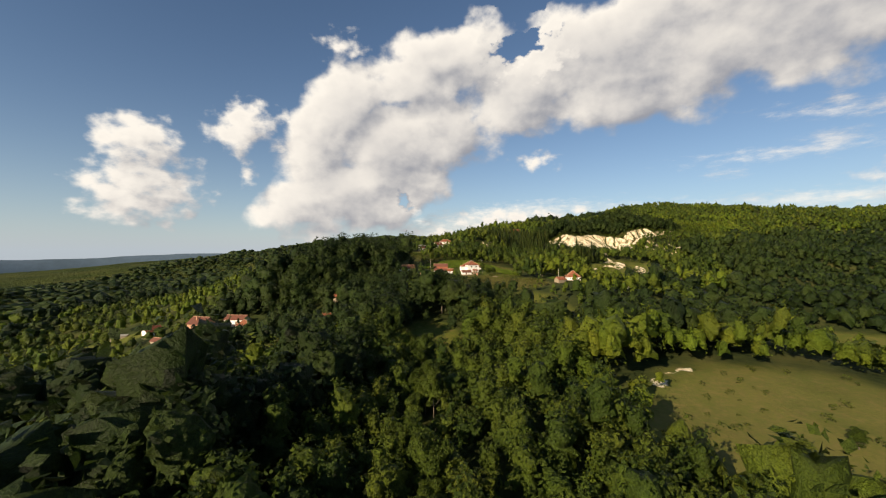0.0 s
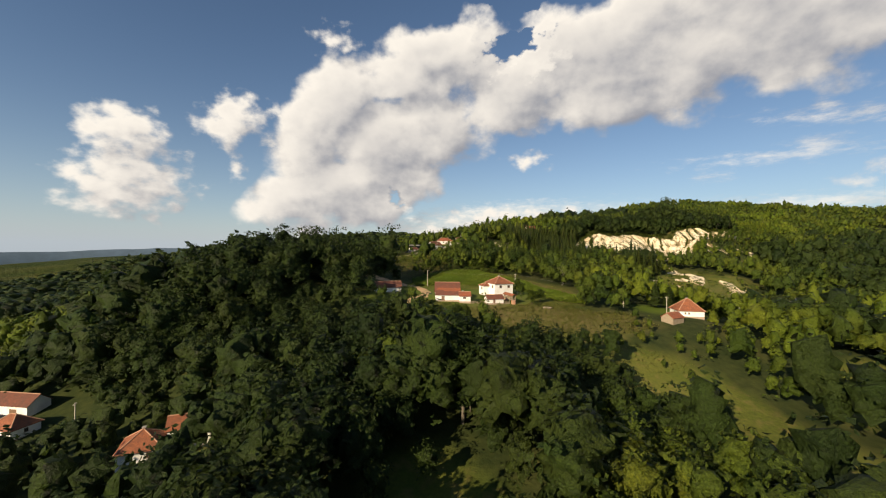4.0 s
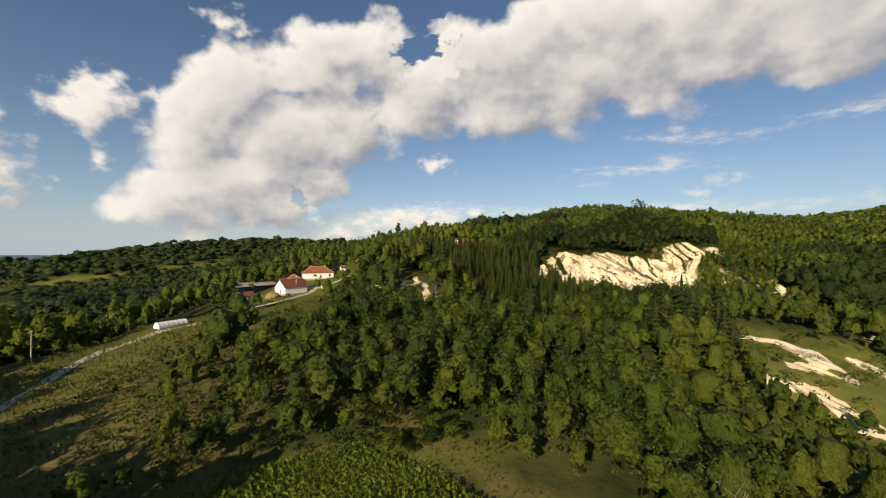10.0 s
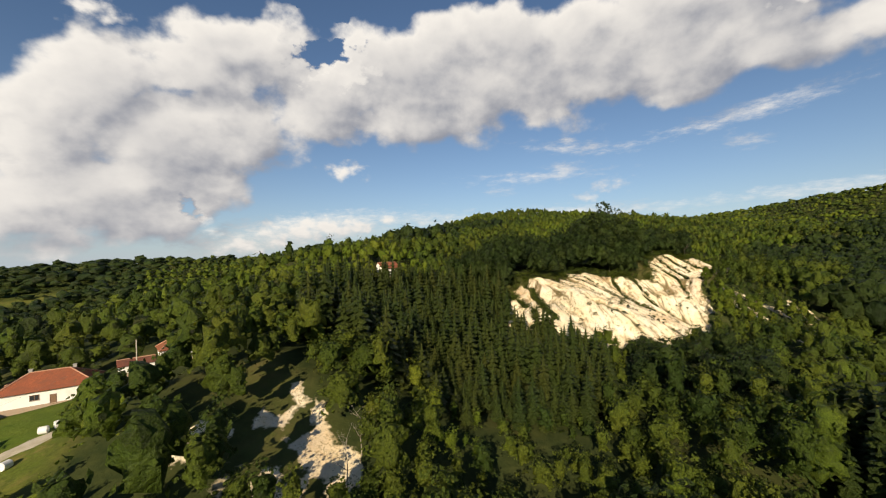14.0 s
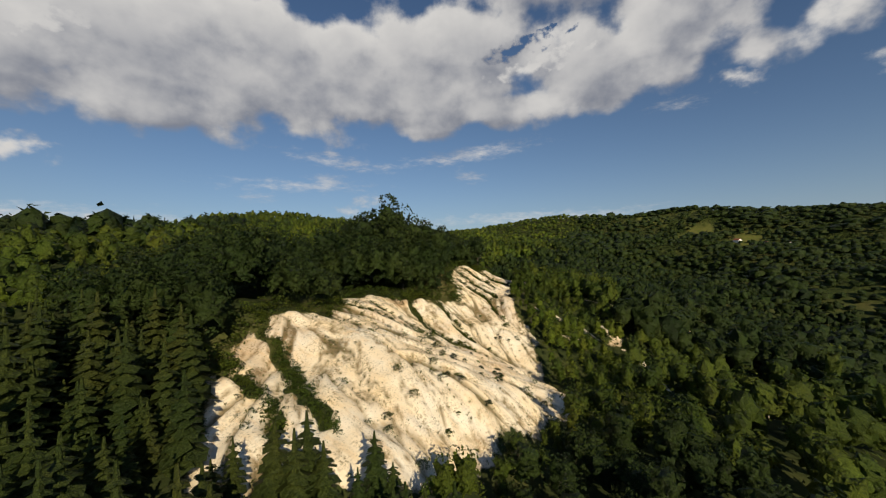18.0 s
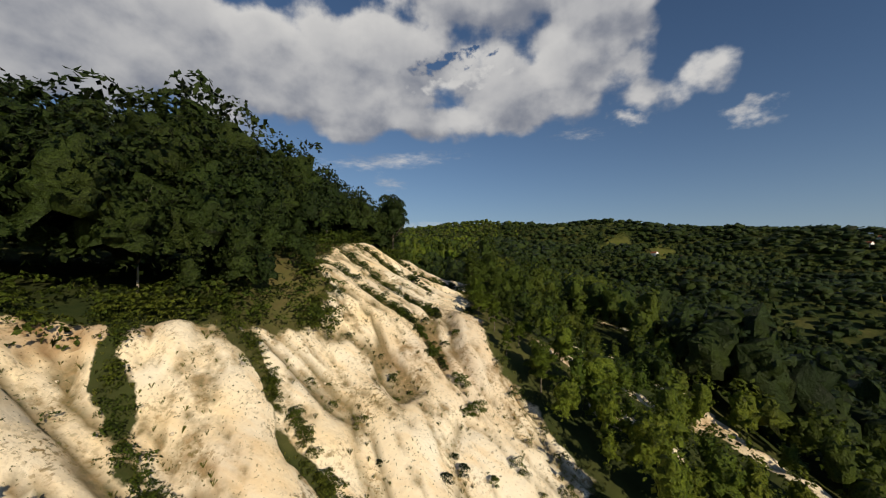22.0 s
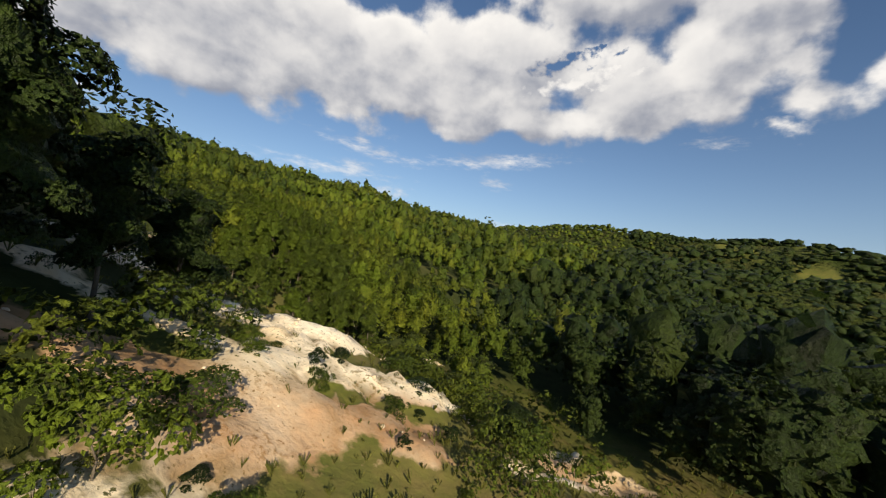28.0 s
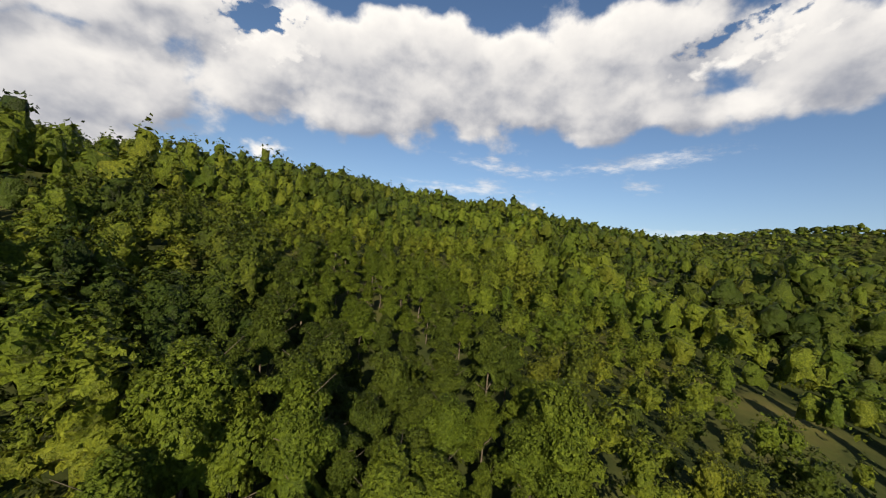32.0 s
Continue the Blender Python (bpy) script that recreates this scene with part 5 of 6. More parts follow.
def opening(root, name, face, u, z, w, hh, lx, ly):
    """A window or door on a wall: frame proud of it, the pane set back in the frame."""
    turn = {"front": 0, "right": 90, "back": 180, "left": 270}[face]
    off = ly if face in ("front", "back") else lx
    m = Matrix.Rotation(radians(turn), 4, "Z") @ Matrix.Translation((u, -off, z))
    t = 0.09
    bm = bmesh.new()
    for x0, z0, x1, z1 in ((-w / 2, 0, -w / 2 + t, hh), (w / 2 - t, 0, w / 2, hh), (-w / 2, hh - t, w / 2, hh), (-w / 2, 0, w / 2, t)):
        box(bm, x0, -0.05, z0, x1, 0.03, z1)
    if name == "window":
        box(bm, -0.04, -0.045, t, 0.04, 0.02, hh - t)
    bm.transform(m)
    holder = part(name, bm, FRAME, root, "dark brown wooden frame")
    bm = bmesh.new()
    box(bm, -w / 2 + t * 0.5, -0.012, t * 0.5, w / 2 - t * 0.5, 0.01, hh - t * 0.5)
    bm.transform(m)
    part("pane" if name == "window" else "leaf", bm, GLASS if name == "window" else FRAME, holder)
    if name == "window":
        bm = bmesh.new()
        box(bm, -w / 2 - 0.08, -0.12, -0.07, w / 2 + 0.08, 0.0, -0.01)
        bm.transform(m)
        part("sill", bm, CONCRETE, holder, "pale stone sill")


TILE_CAP = plain("pale ridge mortar", (0.50, 0.30, 0.20), (0.42, 0.22, 0.14), 3.0, 0.9, 0.3)

HOMESTEAD = "homestead on the ridge"
VILLAGE = "houses in the hollow"
FARM = "farm on the hill"

# the homestead over the maize field: main house with an annex, barn, sheds
house("main_house", "two-storey white house with a hipped clay-tile roof", (23.0, 286.5), 20, (8.6, 8.2, 5.6), 0, 0, "pyramid", 0.62, 0.45, roof_mat=TILE_MID, windows=(("front", -1.6, 3.7, 1.1, 1.1), ("front", 2.2, 3.7, 1.1, 1.1), ("left", 2.0, 3.6, 1.0, 1.1), ("right", 0.0, 3.7, 1.1, 1.1)), doors=(("front", 0.6, 0.9, 1.9),), chimneys=((0.2, 0.6, 0.25),), group=HOMESTEAD, base=43.2)
house("house_annex", "white side wing with a low red tile roof", (17.6, 287.6), 20, (4.6, 4.4, 4.3), 0, 0, "hip", 0.45, 0.4, roof_mat=TILE_RED, windows=(("left", 0.4, 2.6, 1.0, 1.0),), group=HOMESTEAD, base=43.2)
house("barn", "long white barn under a patched red tile roof", (0.3, 275.5), 2, (9.4, 9.0, 2.6), 0, 0, "gable", 0.95, 0.35, roof_mat=TILE_OLD, doors=(("front", -2.0, 1.2, 1.9),), windows=(), group=HOMESTEAD, base=42.7)
barn = bpy.data.objects["barn"]
for u0, u1, v0, v1 in ((-4.4, 5.0, 0.40, 0.55), (-1.6, 5.0, 0.30, 0.42)):
    band = bmesh.new()
    low_y, high_y, low_z, high_z = -4.85 * (1 - v0), -4.85 * (1 - v1), 2.43 + 4.6075 * v0, 2.43 + 4.6075 * v1
    slab(band, ((u0, low_y, low_z), (u1, low_y, low_z), (u1, high_y, high_z), (u0, high_y, high_z)), 0.05)
    part("tile_band", band, TILE_RED, barn, "newer bright orange tiles")
house("barn_porch", "small orange-tiled lean-to beside the barn", (6.9, 272.2), 2, (4.2, 4.4, 2.5), 0, 0, "gable", 0.6, 0.3, roof_mat=TILE_RED, windows=(("front", -0.3, 1.5, 1.2, 0.6),), chimneys=((-0.6, 1.6, 0.3),), group=HOMESTEAD, base=42.4)
house("shed", "low white shed with a dark tile roof", (18.3, 271.2), 14, (6.6, 3.6, 2.0), 0, 0, "gable", 0.75, 0.3, roof_mat=TILE_OLD, doors=(("front", -0.6, 0.9, 1.7),), group=HOMESTEAD, base=42.0)
house("outhouse", "tiny white outhouse with a red tile roof", (30.2, 304.2), 12, (3.4, 2.8, 2.2), 0, 0, "gable", 0.6, 0.25, roof_mat=TILE_MID, doors=(("left", 0.2, 0.8, 1.7),), windows=(("front", 0.4, 1.2, 0.4, 0.4),), group=HOMESTEAD, base=44.0)
house("white_barn", "white stone barn with a brown tile roof", (-25.5, 293.5), 14, (11.4, 5.4, 2.4), 0, 0, "gable", 0.85, 0.35, roof_mat=TILE_OLD, doors=(("right", 0.3, 1.1, 1.8),), group=HOMESTEAD)
house("cottage", "white cottage with a steep hipped tile roof", (92.0, 266.6), -10, (8.8, 7.8, 2.7), 0, 0, "hip", 0.98, 0.4, roof_mat=TILE_MID, windows=(("front", -2.2, 1.3, 0.6, 0.6), ("front", -0.9, 1.3, 0.6, 0.6)), doors=(("left", 0.0, 0.9, 1.9),), chimneys=((0.0, 0.3, 0.3),), group=HOMESTEAD, base=38.6)
house("cottage_shed", "small shed with a new orange tile roof", (80.0, 256.5), 25, (6.0, 4.4, 1.9), 0, 0, "gable", 0.7, 0.3, roof_mat=TILE_RED, wall_mat=WOOD, plinth=0, group=HOMESTEAD)

# the hollow where the flight begins
house("brick_house", "tall unplastered brick house with a tile roof", (-137, 222), -14, (10.6, 9.0, 7.6), 0, 0, "gable", 0.7, 0.6, wall_mat=BRICK, roof_mat=TILE_OLD, windows=(("front", -2.2, 5.2, 1.1, 1.2), ("front", 2.2, 5.2, 1.1, 1.2), ("front", -2.2, 2.0, 1.1, 1.2), ("right", 0, 5.2, 1.1, 1.2)), doors=(("front", 1.8, 1.0, 2.0),), chimneys=((-1.0, -2.0, 0.6),), floor_line=True, group=VILLAGE, base=10.5)
house("long_barn", "long barn with an old brown tile roof", (-124, 236), -8, (13.0, 6.0, 3.4), 0, 0, "gable", 0.75, 0.4, roof_mat=TILE_OLD, doors=(("front", 2, 2.2, 2.2),), group=VILLAGE)
house("small_house", "small white house with a red tile roof", (-113, 224), -12, (8.0, 6.4, 3.0), 0, 0, "hip", 0.75, 0.45, roof_mat=TILE_MID, windows=(("front", 1.8, 1.3, 0.9, 1.0), ("right", 0, 1.3, 0.9, 1.0)), group=VILLAGE)
house("gabled_house", "white cottage with an orange tile gable roof", (-186, 250), 60, (9.0, 6.6, 3.0), 0, 0, "gable", 0.9, 0.4, roof_mat=TILE_RED, windows=(("right", 0, 1.3, 0.9, 1.0),), group=VILLAGE)
house("village_shed", "low plastered shed with a brown tile roof", (-160, 219), -20, (5.6, 4.4, 2.6), 0, 0, "gable", 0.7, 0.4, roof_mat=TILE_OLD, wall_mat=PLINTH, plinth=0, group=VILLAGE)
house("white_house", "two-storey white house with a hipped red roof", (-65.5, 203.5), 24, (7.4, 7.2, 5.0), 0, 0, "pyramid", 0.75, 0.5, roof_mat=TILE_MID, windows=(("front", -1.6, 3.2, 0.9, 1.1), ("front", 1.6, 3.2, 0.9, 1.1), ("left", 0, 3.2, 0.9, 1.1)), doors=(("front", 1.4, 1.1, 2.0),), chimneys=((0, 0.3, 0.3),), group=VILLAGE)
house("white_house_wing", "rear wing with a long red tile roof", (-59.5, 209.5), 24, (8.0, 5.6, 4.6), 0, 0, "gable", 0.7, 0.4, roof_mat=TILE_MID, group=VILLAGE)
house("hillside_hut", "plank hut with a bright orange tile roof", (-62.0, 238.0), -6, (7.0, 4.6, 2.6), 0, 0, "gable", 0.7, 0.4, roof_mat=TILE_RED, wall_mat=WOOD, plinth=0, group=VILLAGE)
house("garden_hut", "tiny white hut with a small tile roof", (-45.0, 203.0), 10, (3.2, 2.6, 2.2), 0, 0, "gable", 0.7, 0.3, roof_mat=TILE_MID, group=VILLAGE)
house("tin_shed", "low shed under a pale sheet roof", (-222, 268), 20, (9.0, 4.0, 1.9), 0, 0, "single", 0.12, 0.3, roof_mat=SHEET, wall_mat=WOOD, plinth=0, cap=False, group=VILLAGE)

# the farm on the hill
house("farm_barn", "white farm barn with a worn red tile roof", (-3.2, 470.5), 37, (10.4, 8.2, 3.2), 0, 0, "gable", 0.78, 0.4, roof_mat=TILE_OLD, doors=(("left", 0.6, 0.9, 1.9),), group=FARM, base=62.2)
house("farmhouse", "long white farmhouse with a red hipped roof", (6.5, 497.5), 6, (15.0, 9.0, 3.4), 0, 0, "hip", 0.6, 0.5, roof_mat=TILE_RED, windows=(("front", -1.5, 1.4, 1.4, 1.1), ("front", 5.6, 1.4, 1.0, 1.1), ("right", 0, 1.4, 1.0, 1.1)), doors=(("front", 1.2, 1.0, 2.0),), chimneys=((-3.2, 1.0, 0.5), (3.6, 1.0, 0.4)), group=FARM, base=66.6)
house("pavilion", "store with near-black walls and a hipped tile roof", (-4.2, 490.5), 10, (4.6, 4.2, 2.6), 0, 0, "pyramid", 0.75, 0.6, roof_mat=TILE_MID, wall_mat=DARK, plinth=0.9, group=FARM)
house("hill_house", "small white house with a red tile roof", (29.0, 499.0), 14, (8.0, 6.6, 3.4), 0, 0, "hip", 0.7, 0.45, roof_mat=TILE_MID, windows=(("front", -1.5, 1.4, 0.9, 1.0), ("left", 0, 1.4, 0.9, 1.0)), group=FARM)
house("hill_shed", "white shed with a low brown roof", (21.0, 497.0), 14, (6.4, 3.6, 2.0), 0, 0, "gable", 0.55, 0.3, roof_mat=TILE_OLD, group=FARM)
house("farm_shed", "low white shed with a brown tile roof", (-22.5, 470.0), 38, (8.0, 5.0, 2.0), 0, 0, "gable", 0.6, 0.35, roof_mat=TILE_OLD, doors=(("front", 1.6, 0.9, 1.6),), group=FARM)
# a closed box; its black walls stand in for the shaded inside
house("open_barn", "open barn, inner shade painted black, grey corrugated roof", (-21.0, 487.0), 42, (20.0, 7.0, 3.4), 0, 0, "single", 0.14, 0.5, roof_mat=SHEET, wall_mat=DARK, plinth=0, cap=False, group=FARM)

house("crest_house", "white house with an orange tile roof among trees", (116, 594), 20, (12.0, 8.0, 3.6), 0, 0, "gable", 0.8, 0.5, roof_mat=TILE_RED, windows=(("front", -2.5, 1.4, 1.0, 1.1), ("front", 2.0, 1.4, 1.0, 1.1)), group=FARM)

# far houses on the valley's other side
for hx, hy, hw in ((1020, 300, 11), (1000, 262, 9), (992, 232, 10), (1046, -60, 12), (1010, -20, 10), (1075, -110, 12)):
    house("far_house", "far white house with a red roof", (hx, hy), hx % 70, (hw, 8, 4.5), 0, 0, "gable", 0.7, 0.5, roof_mat=TILE_RED, plinth=0, cap=False, group="far houses", windows=(("left", 0, 1.6, 1.2, 1.2),))


# ---- smaller things ----


def pole(at, height=8.2, arms=True, label="weathered wooden power pole with a crossarm"):
    z = float(ground(at[0], at[1])[0])
    root = new("power_pole")
    root.matrix_basis = pose(at[0], at[1], z, 0, 0, 100)
    bm = bmesh.new()
    limb(bm, (0, 0, -0.5), (0.05, 0, height), 0.15, 0.10, 9)
    part("shaft", bm, POLE_WOOD, root)
    if arms:
        bm = bmesh.new()
        box(bm, -0.75, -0.06, height - 0.5, 0.75, 0.06, height - 0.38)
        part("crossarm", bm, POLE_WOOD, root)
        for u in (-0.65, 0, 0.65):
            bm = bmesh.new()
            limb(bm, (u, 0, height - 0.38), (u, 0, height - 0.2), 0.05, 0.035, 7)
            part("insulator", bm, FILM, root, "white porcelain insulator")
    tagged(root, label, "power pole", "power poles")
    return Vector((at[0], at[1], z + height - 0.25))


def wire(a, b, sag=1.0):
    cu = bpy.data.curves.new("wire", "CURVE")
    cu.dimensions, cu.bevel_depth, cu.bevel_resolution = "3D", 0.009, 1
    sp = cu.splines.new("POLY")
    n = 16
    sp.points.add(n)
    for i in range(n + 1):
        k = i / n
        p = a.lerp(b, k)
        sp.points[i].co = (p.x, p.y, p.z - 4 * sag * k * (1 - k), 1)
    cu.materials.append(WIRE)
    tagged(new("power_line", cu), "thin sagging overhead power line", "cable", "power lines")


P = [pole(a) for a in ((-58, 330), (-8, 315), (32, 296), (72, 276), (80, 260))]
for a, b in zip(P, P[1:]):
    for s in (-0.5, 0.5):
        wire(a + Vector((0, s, 0)), b + Vector((0, s, 0)))
F = [pole(a) for a in ((-60, 414), (-1, 468.5), (22, 492))]
for a, b in zip(F[1:], F[2:]):
    wire(a, b)
pole((-96, 222), 7.5)
pole((-25, 158), 8.0)


def fence(name, pts, label, gap=0.22, high=1.1):
    """A picket fence along a line."""
    root = new(name)
    z0 = float(ground(pts[0][0], pts[0][1])[0])
    root.matrix_basis = pose(pts[0][0], pts[0][1], z0)
    bm = bmesh.new()
    box(bm, -0.05, -0.012, 0, 0.05, 0.012, high)
    me = bpy.data.meshes.new("picket")
    bm.to_mesh(me)
    bm.free()
    me.materials.append(WOOD)
    rng = random.Random(5)
    for (ax, ay), (bx, by) in zip(pts, pts[1:]):
        d = math.hypot(bx - ax, by - ay)
        n = int(d / gap)
        ang = math.atan2(by - ay, bx - ax)
        px, py = [ax + (bx - ax) * i / n for i in range(n)], [ay + (by - ay) * i / n for i in range(n)]
        pz = ground(px, py)
        for i in range(n):
            ob = new("picket", me)
            ob.parent = root
            ob.matrix_basis = pose(px[i] - pts[0][0], py[i] - pts[0][1], pz[i] - z0 - 0.05 + rng.uniform(-0.06, 0.05), rng.uniform(-3, 3), rng.uniform(-4, 4), math.degrees(ang))
        bm = bmesh.new()
        for zz in (0.35, 0.85):
            limb(bm, (ax - pts[0][0], ay - pts[0][1], pz[0] - z0 + zz), (bx - pts[0][0], by - pts[0][1], pz[-1] - z0 + zz), 0.035, 0.035, 5)
        part("rail", bm, WOOD, root)
    return tagged(root, label, "fence")


fence("picket_fence", ((9.3, 270.2), (15.0, 270.6)), "grey wooden picket fence between barn and shed")
fence("picket_fence", ((22.0, 270.8), (24.6, 270.6)), "short grey picket fence beside the corn crib")
fence("lane_fence", ((-4, 448.5), (3, 458.5), (8, 465)), "low rail fence along the gravel lane", 1.6, 0.9)
fence("paddock_fence", ((68, 281), (76, 283)), "broken wooden fence behind the cottage", 0.8, 1.0)


def corn_crib():
    """A narrow slatted crib on a brick base, with a tile roof."""
    root = new("corn_crib")
    root.matrix_basis = pose(25.0, 273.6, 42.2, 0, 0, 108)
    bm = bmesh.new()
    box(bm, -3.4, -0.6, -0.8, -2.4, 0.6, 1.2)
    part("pier", bm, BRICK, root, "red brick pier")
    bm = bmesh.new()
    box(bm, 2.4, -0.6, -0.8, 3.4, 0.6, 1.2)
    part("pier", bm, BRICK, root, "red brick pier")
    for sx_ in (-3.3, -1.1, 1.1, 3.3):
        for sy_ in (-0.62, 0.62):
            bm = bmesh.new()
            box(bm, sx_ - 0.06, sy_ - 0.06, 0.2, sx_ + 0.06, sy_ + 0.06, 3.1)
            part("post", bm, WOOD, root)
    bm = bmesh.new()
    box(bm, -3.4, -0.62, 1.2, 3.4, 0.62, 1.32)
    part("deck", bm, WOOD, root)
    for i in range(9):
        for sy_ in (-0.66, 0.66):
            bm = bmesh.new()
            z = 1.42 + 0.18 * i
            box(bm, -3.4, sy_ - 0.02, z, 3.4, sy_ + 0.02, z + 0.09)
            part("slat", bm, WOOD, root)
    for s in (-1, 1):
        bm = bmesh.new()
        if s < 0:
            slab(bm, ((-3.8, -1.1, 2.85), (3.8, -1.1, 2.85), (3.8, 0, 3.7), (-3.8, 0, 3.7)), 0.1)
        else:
            slab(bm, ((3.8, 1.1, 2.85), (-3.8, 1.1, 2.85), (-3.8, 0, 3.7), (3.8, 0, 3.7)), 0.1)
        part("roof", bm, TILE_MID, root)
    tagged(root, "narrow slatted corn crib with a tile roof", "corn crib")


corn_crib()


def car():
    """An old silver saloon parked on the grass."""
    x, y = 1.8, 460.0
    root = new("car")
    root.matrix_basis = pose(x - 5.0, y + 1.6, float(ground(x - 5.0, y + 1.6)[0]) + 0.02, 0, 0, 40)
    bm = bmesh.new()
    prof = [(-2.1, 0.32), (-2.12, 0.72), (-1.95, 0.86), (-1.1, 0.92), (1.05, 0.92), (1.9, 0.80), (2.12, 0.62), (2.1, 0.32)]
    rows = []
    for y_, k in ((-0.8, 0.94), (-0.72, 1.0), (0.72, 1.0), (0.8, 0.94)):
        rows.append([bm.verts.new((px * (1 if abs(y_) < 0.75 else 0.985), y_, 0.32 + (pz - 0.32) * k)) for px, pz in prof])
    for a, b in zip(rows, rows[1:]):
        for i in range(len(prof)):
            j = (i + 1) % len(prof)
            bm.faces.new((a[i], a[j], b[j], b[i]))
    bm.faces.new(rows[0][::-1]), bm.faces.new(rows[-1])
    bmesh.ops.recalc_face_normals(bm, faces=bm.faces)
    part("body", bm, CAR_PAINT, root)
    bm = bmesh.new()
    v = box(bm, -1.35, -0.70, 0.9, 0.75, 0.70, 1.36)
    for i in (4, 5, 6, 7):
        v[i].co.x *= 0.72
        v[i].co.y *= 0.84
    part("windows", bm, GLASS, root, "dark car glass")
    bm = bmesh.new()
    v = box(bm, -1.0, -0.61, 1.345, 0.56, 0.61, 1.41)
    part("roof", bm, CAR_PAINT, root)
    for px in (-1.3, 1.3):
        for py in (-0.74, 0.74):
            bm = bmesh.new()
            limb(bm, (px, py - 0.09, 0.30), (px, py + 0.09, 0.30), 0.30, 0.30, 16)
            w = part("wheel", bm, RUBBER, root)
            bm = bmesh.new()
            limb(bm, (px, py - 0.10, 0.30), (px, py + 0.10, 0.30), 0.17, 0.17, 12)
            part("rim", bm, SHEET, w, "grey steel rim")
    for py in (-0.55, 0.55):
        bm = bmesh.new()
        box(bm, 2.05, py - 0.16, 0.55, 2.13, py + 0.16, 0.68)
        part("headlight", bm, FILM, root, "pale rectangular headlight")
    tagged(root, "old silver saloon car parked beside the lane", "car")


car()


def polytunnel(x, y, yaw, long, wide, high):
    """A film tunnel on steel hoops."""
    root = new("polytunnel")
    root.matrix_basis = pose(x, y, float(ground(x, y)[0]) - 0.15, 0, 0, yaw)
    arc = [(wide / 2 * math.cos(math.pi * i / 14), high * math.sin(math.pi * i / 14) ** 0.8) for i in range(15)]
    bays = int(long / 1.5)
    bm = bmesh.new()
    rings = [[bm.verts.new((long * (k / (2 * bays) - 0.5), u, max(0, z - 0.05 * (k % 2)))) for u, z in arc] for k in range(2 * bays + 1)]
    for a, b in zip(rings, rings[1:]):
        for i in range(14):
            bm.faces.new((a[i], a[i + 1], b[i + 1], b[i]))
    bm.faces.new(rings[0][::-1]), bm.faces.new(rings[-1])
    part("cover", bm, FILM, root, "white plastic film")
    for k in range(bays + 1):
        bm = bmesh.new()
        u0 = long * (k / bays - 0.5)
        for (ua, za), (ub, zb) in zip(arc, arc[1:]):
            limb(bm, (u0, ua * 1.01, za + 0.03), (u0, ub * 1.01, zb + 0.03), 0.03, 0.03, 5)
        part("hoop", bm, SHEET, root)
    tagged(root, "white film polytunnel beside the gravel lane", "polytunnel")


polytunnel(-38.5, 441.5, 48, 9.0, 3.6, 2.1)


def heap(name, at, size, mat, label, cat, seed=1):
    """A lumpy heap."""
    bm = bmesh.new()
    bmesh.ops.create_icosphere(bm, subdivisions=4, radius=1)
    for v in bm.verts:
        k = 1 + 0.22 * noise.noise(v.co * 2.1 + Vector((seed, 0, 0))) + 0.08 * noise.noise(v.co * 7.0)
        v.co = Vector((v.co.x * size[0], v.co.y * size[1], v.co.z * size[2])) * k
    me = bpy.data.meshes.new(name)
    bm.to_mesh(me)
    bm.free()
    me.materials.append(mat)
    me.shade_smooth()
    ob = new(name, me)
    ob.matrix_basis = pose(at[0], at[1], float(ground(at[0], at[1])[0]) + size[2] * 0.25)
    return tagged(ob, label, cat)


heap("straw_heap", (-9.5, 462.0), (2.8, 2.0, 1.9), HAY, "brown heap of old straw beside the barn", "straw heap", 3)
for i, (bx, by) in enumerate(((11.5, 478.5), (13.2, 479.6), (10.0, 470.0))):
    bm = bmesh.new()
    limb(bm, (-0.62, 0, 0.62), (0.62, 0, 0.62), 0.66, 0.66, 20)
    bmesh.ops.bevel(bm, geom=list(bm.edges), offset=0.06, segments=2, affect="EDGES")
    me = bpy.data.meshes.new("hay_bale")
    bm.to_mesh(me)
    bm.free()
    me.materials.append(FILM)
    ob = new("hay_bale", me)
    ob.matrix_basis = pose(bx, by, float(ground(bx, by)[0]), 0, 0, 30 * i)
    tagged(ob, "white film-wrapped round hay bale", "hay bale", "wrapped bales")
heap("rubble_heap", (38.5, 268.5), (2.2, 1.2, 0.35), WOOD, "low grey rubble heap in the grass", "rubble heap", 5)


# ---- maize, shrubs, dead trees and stones ----


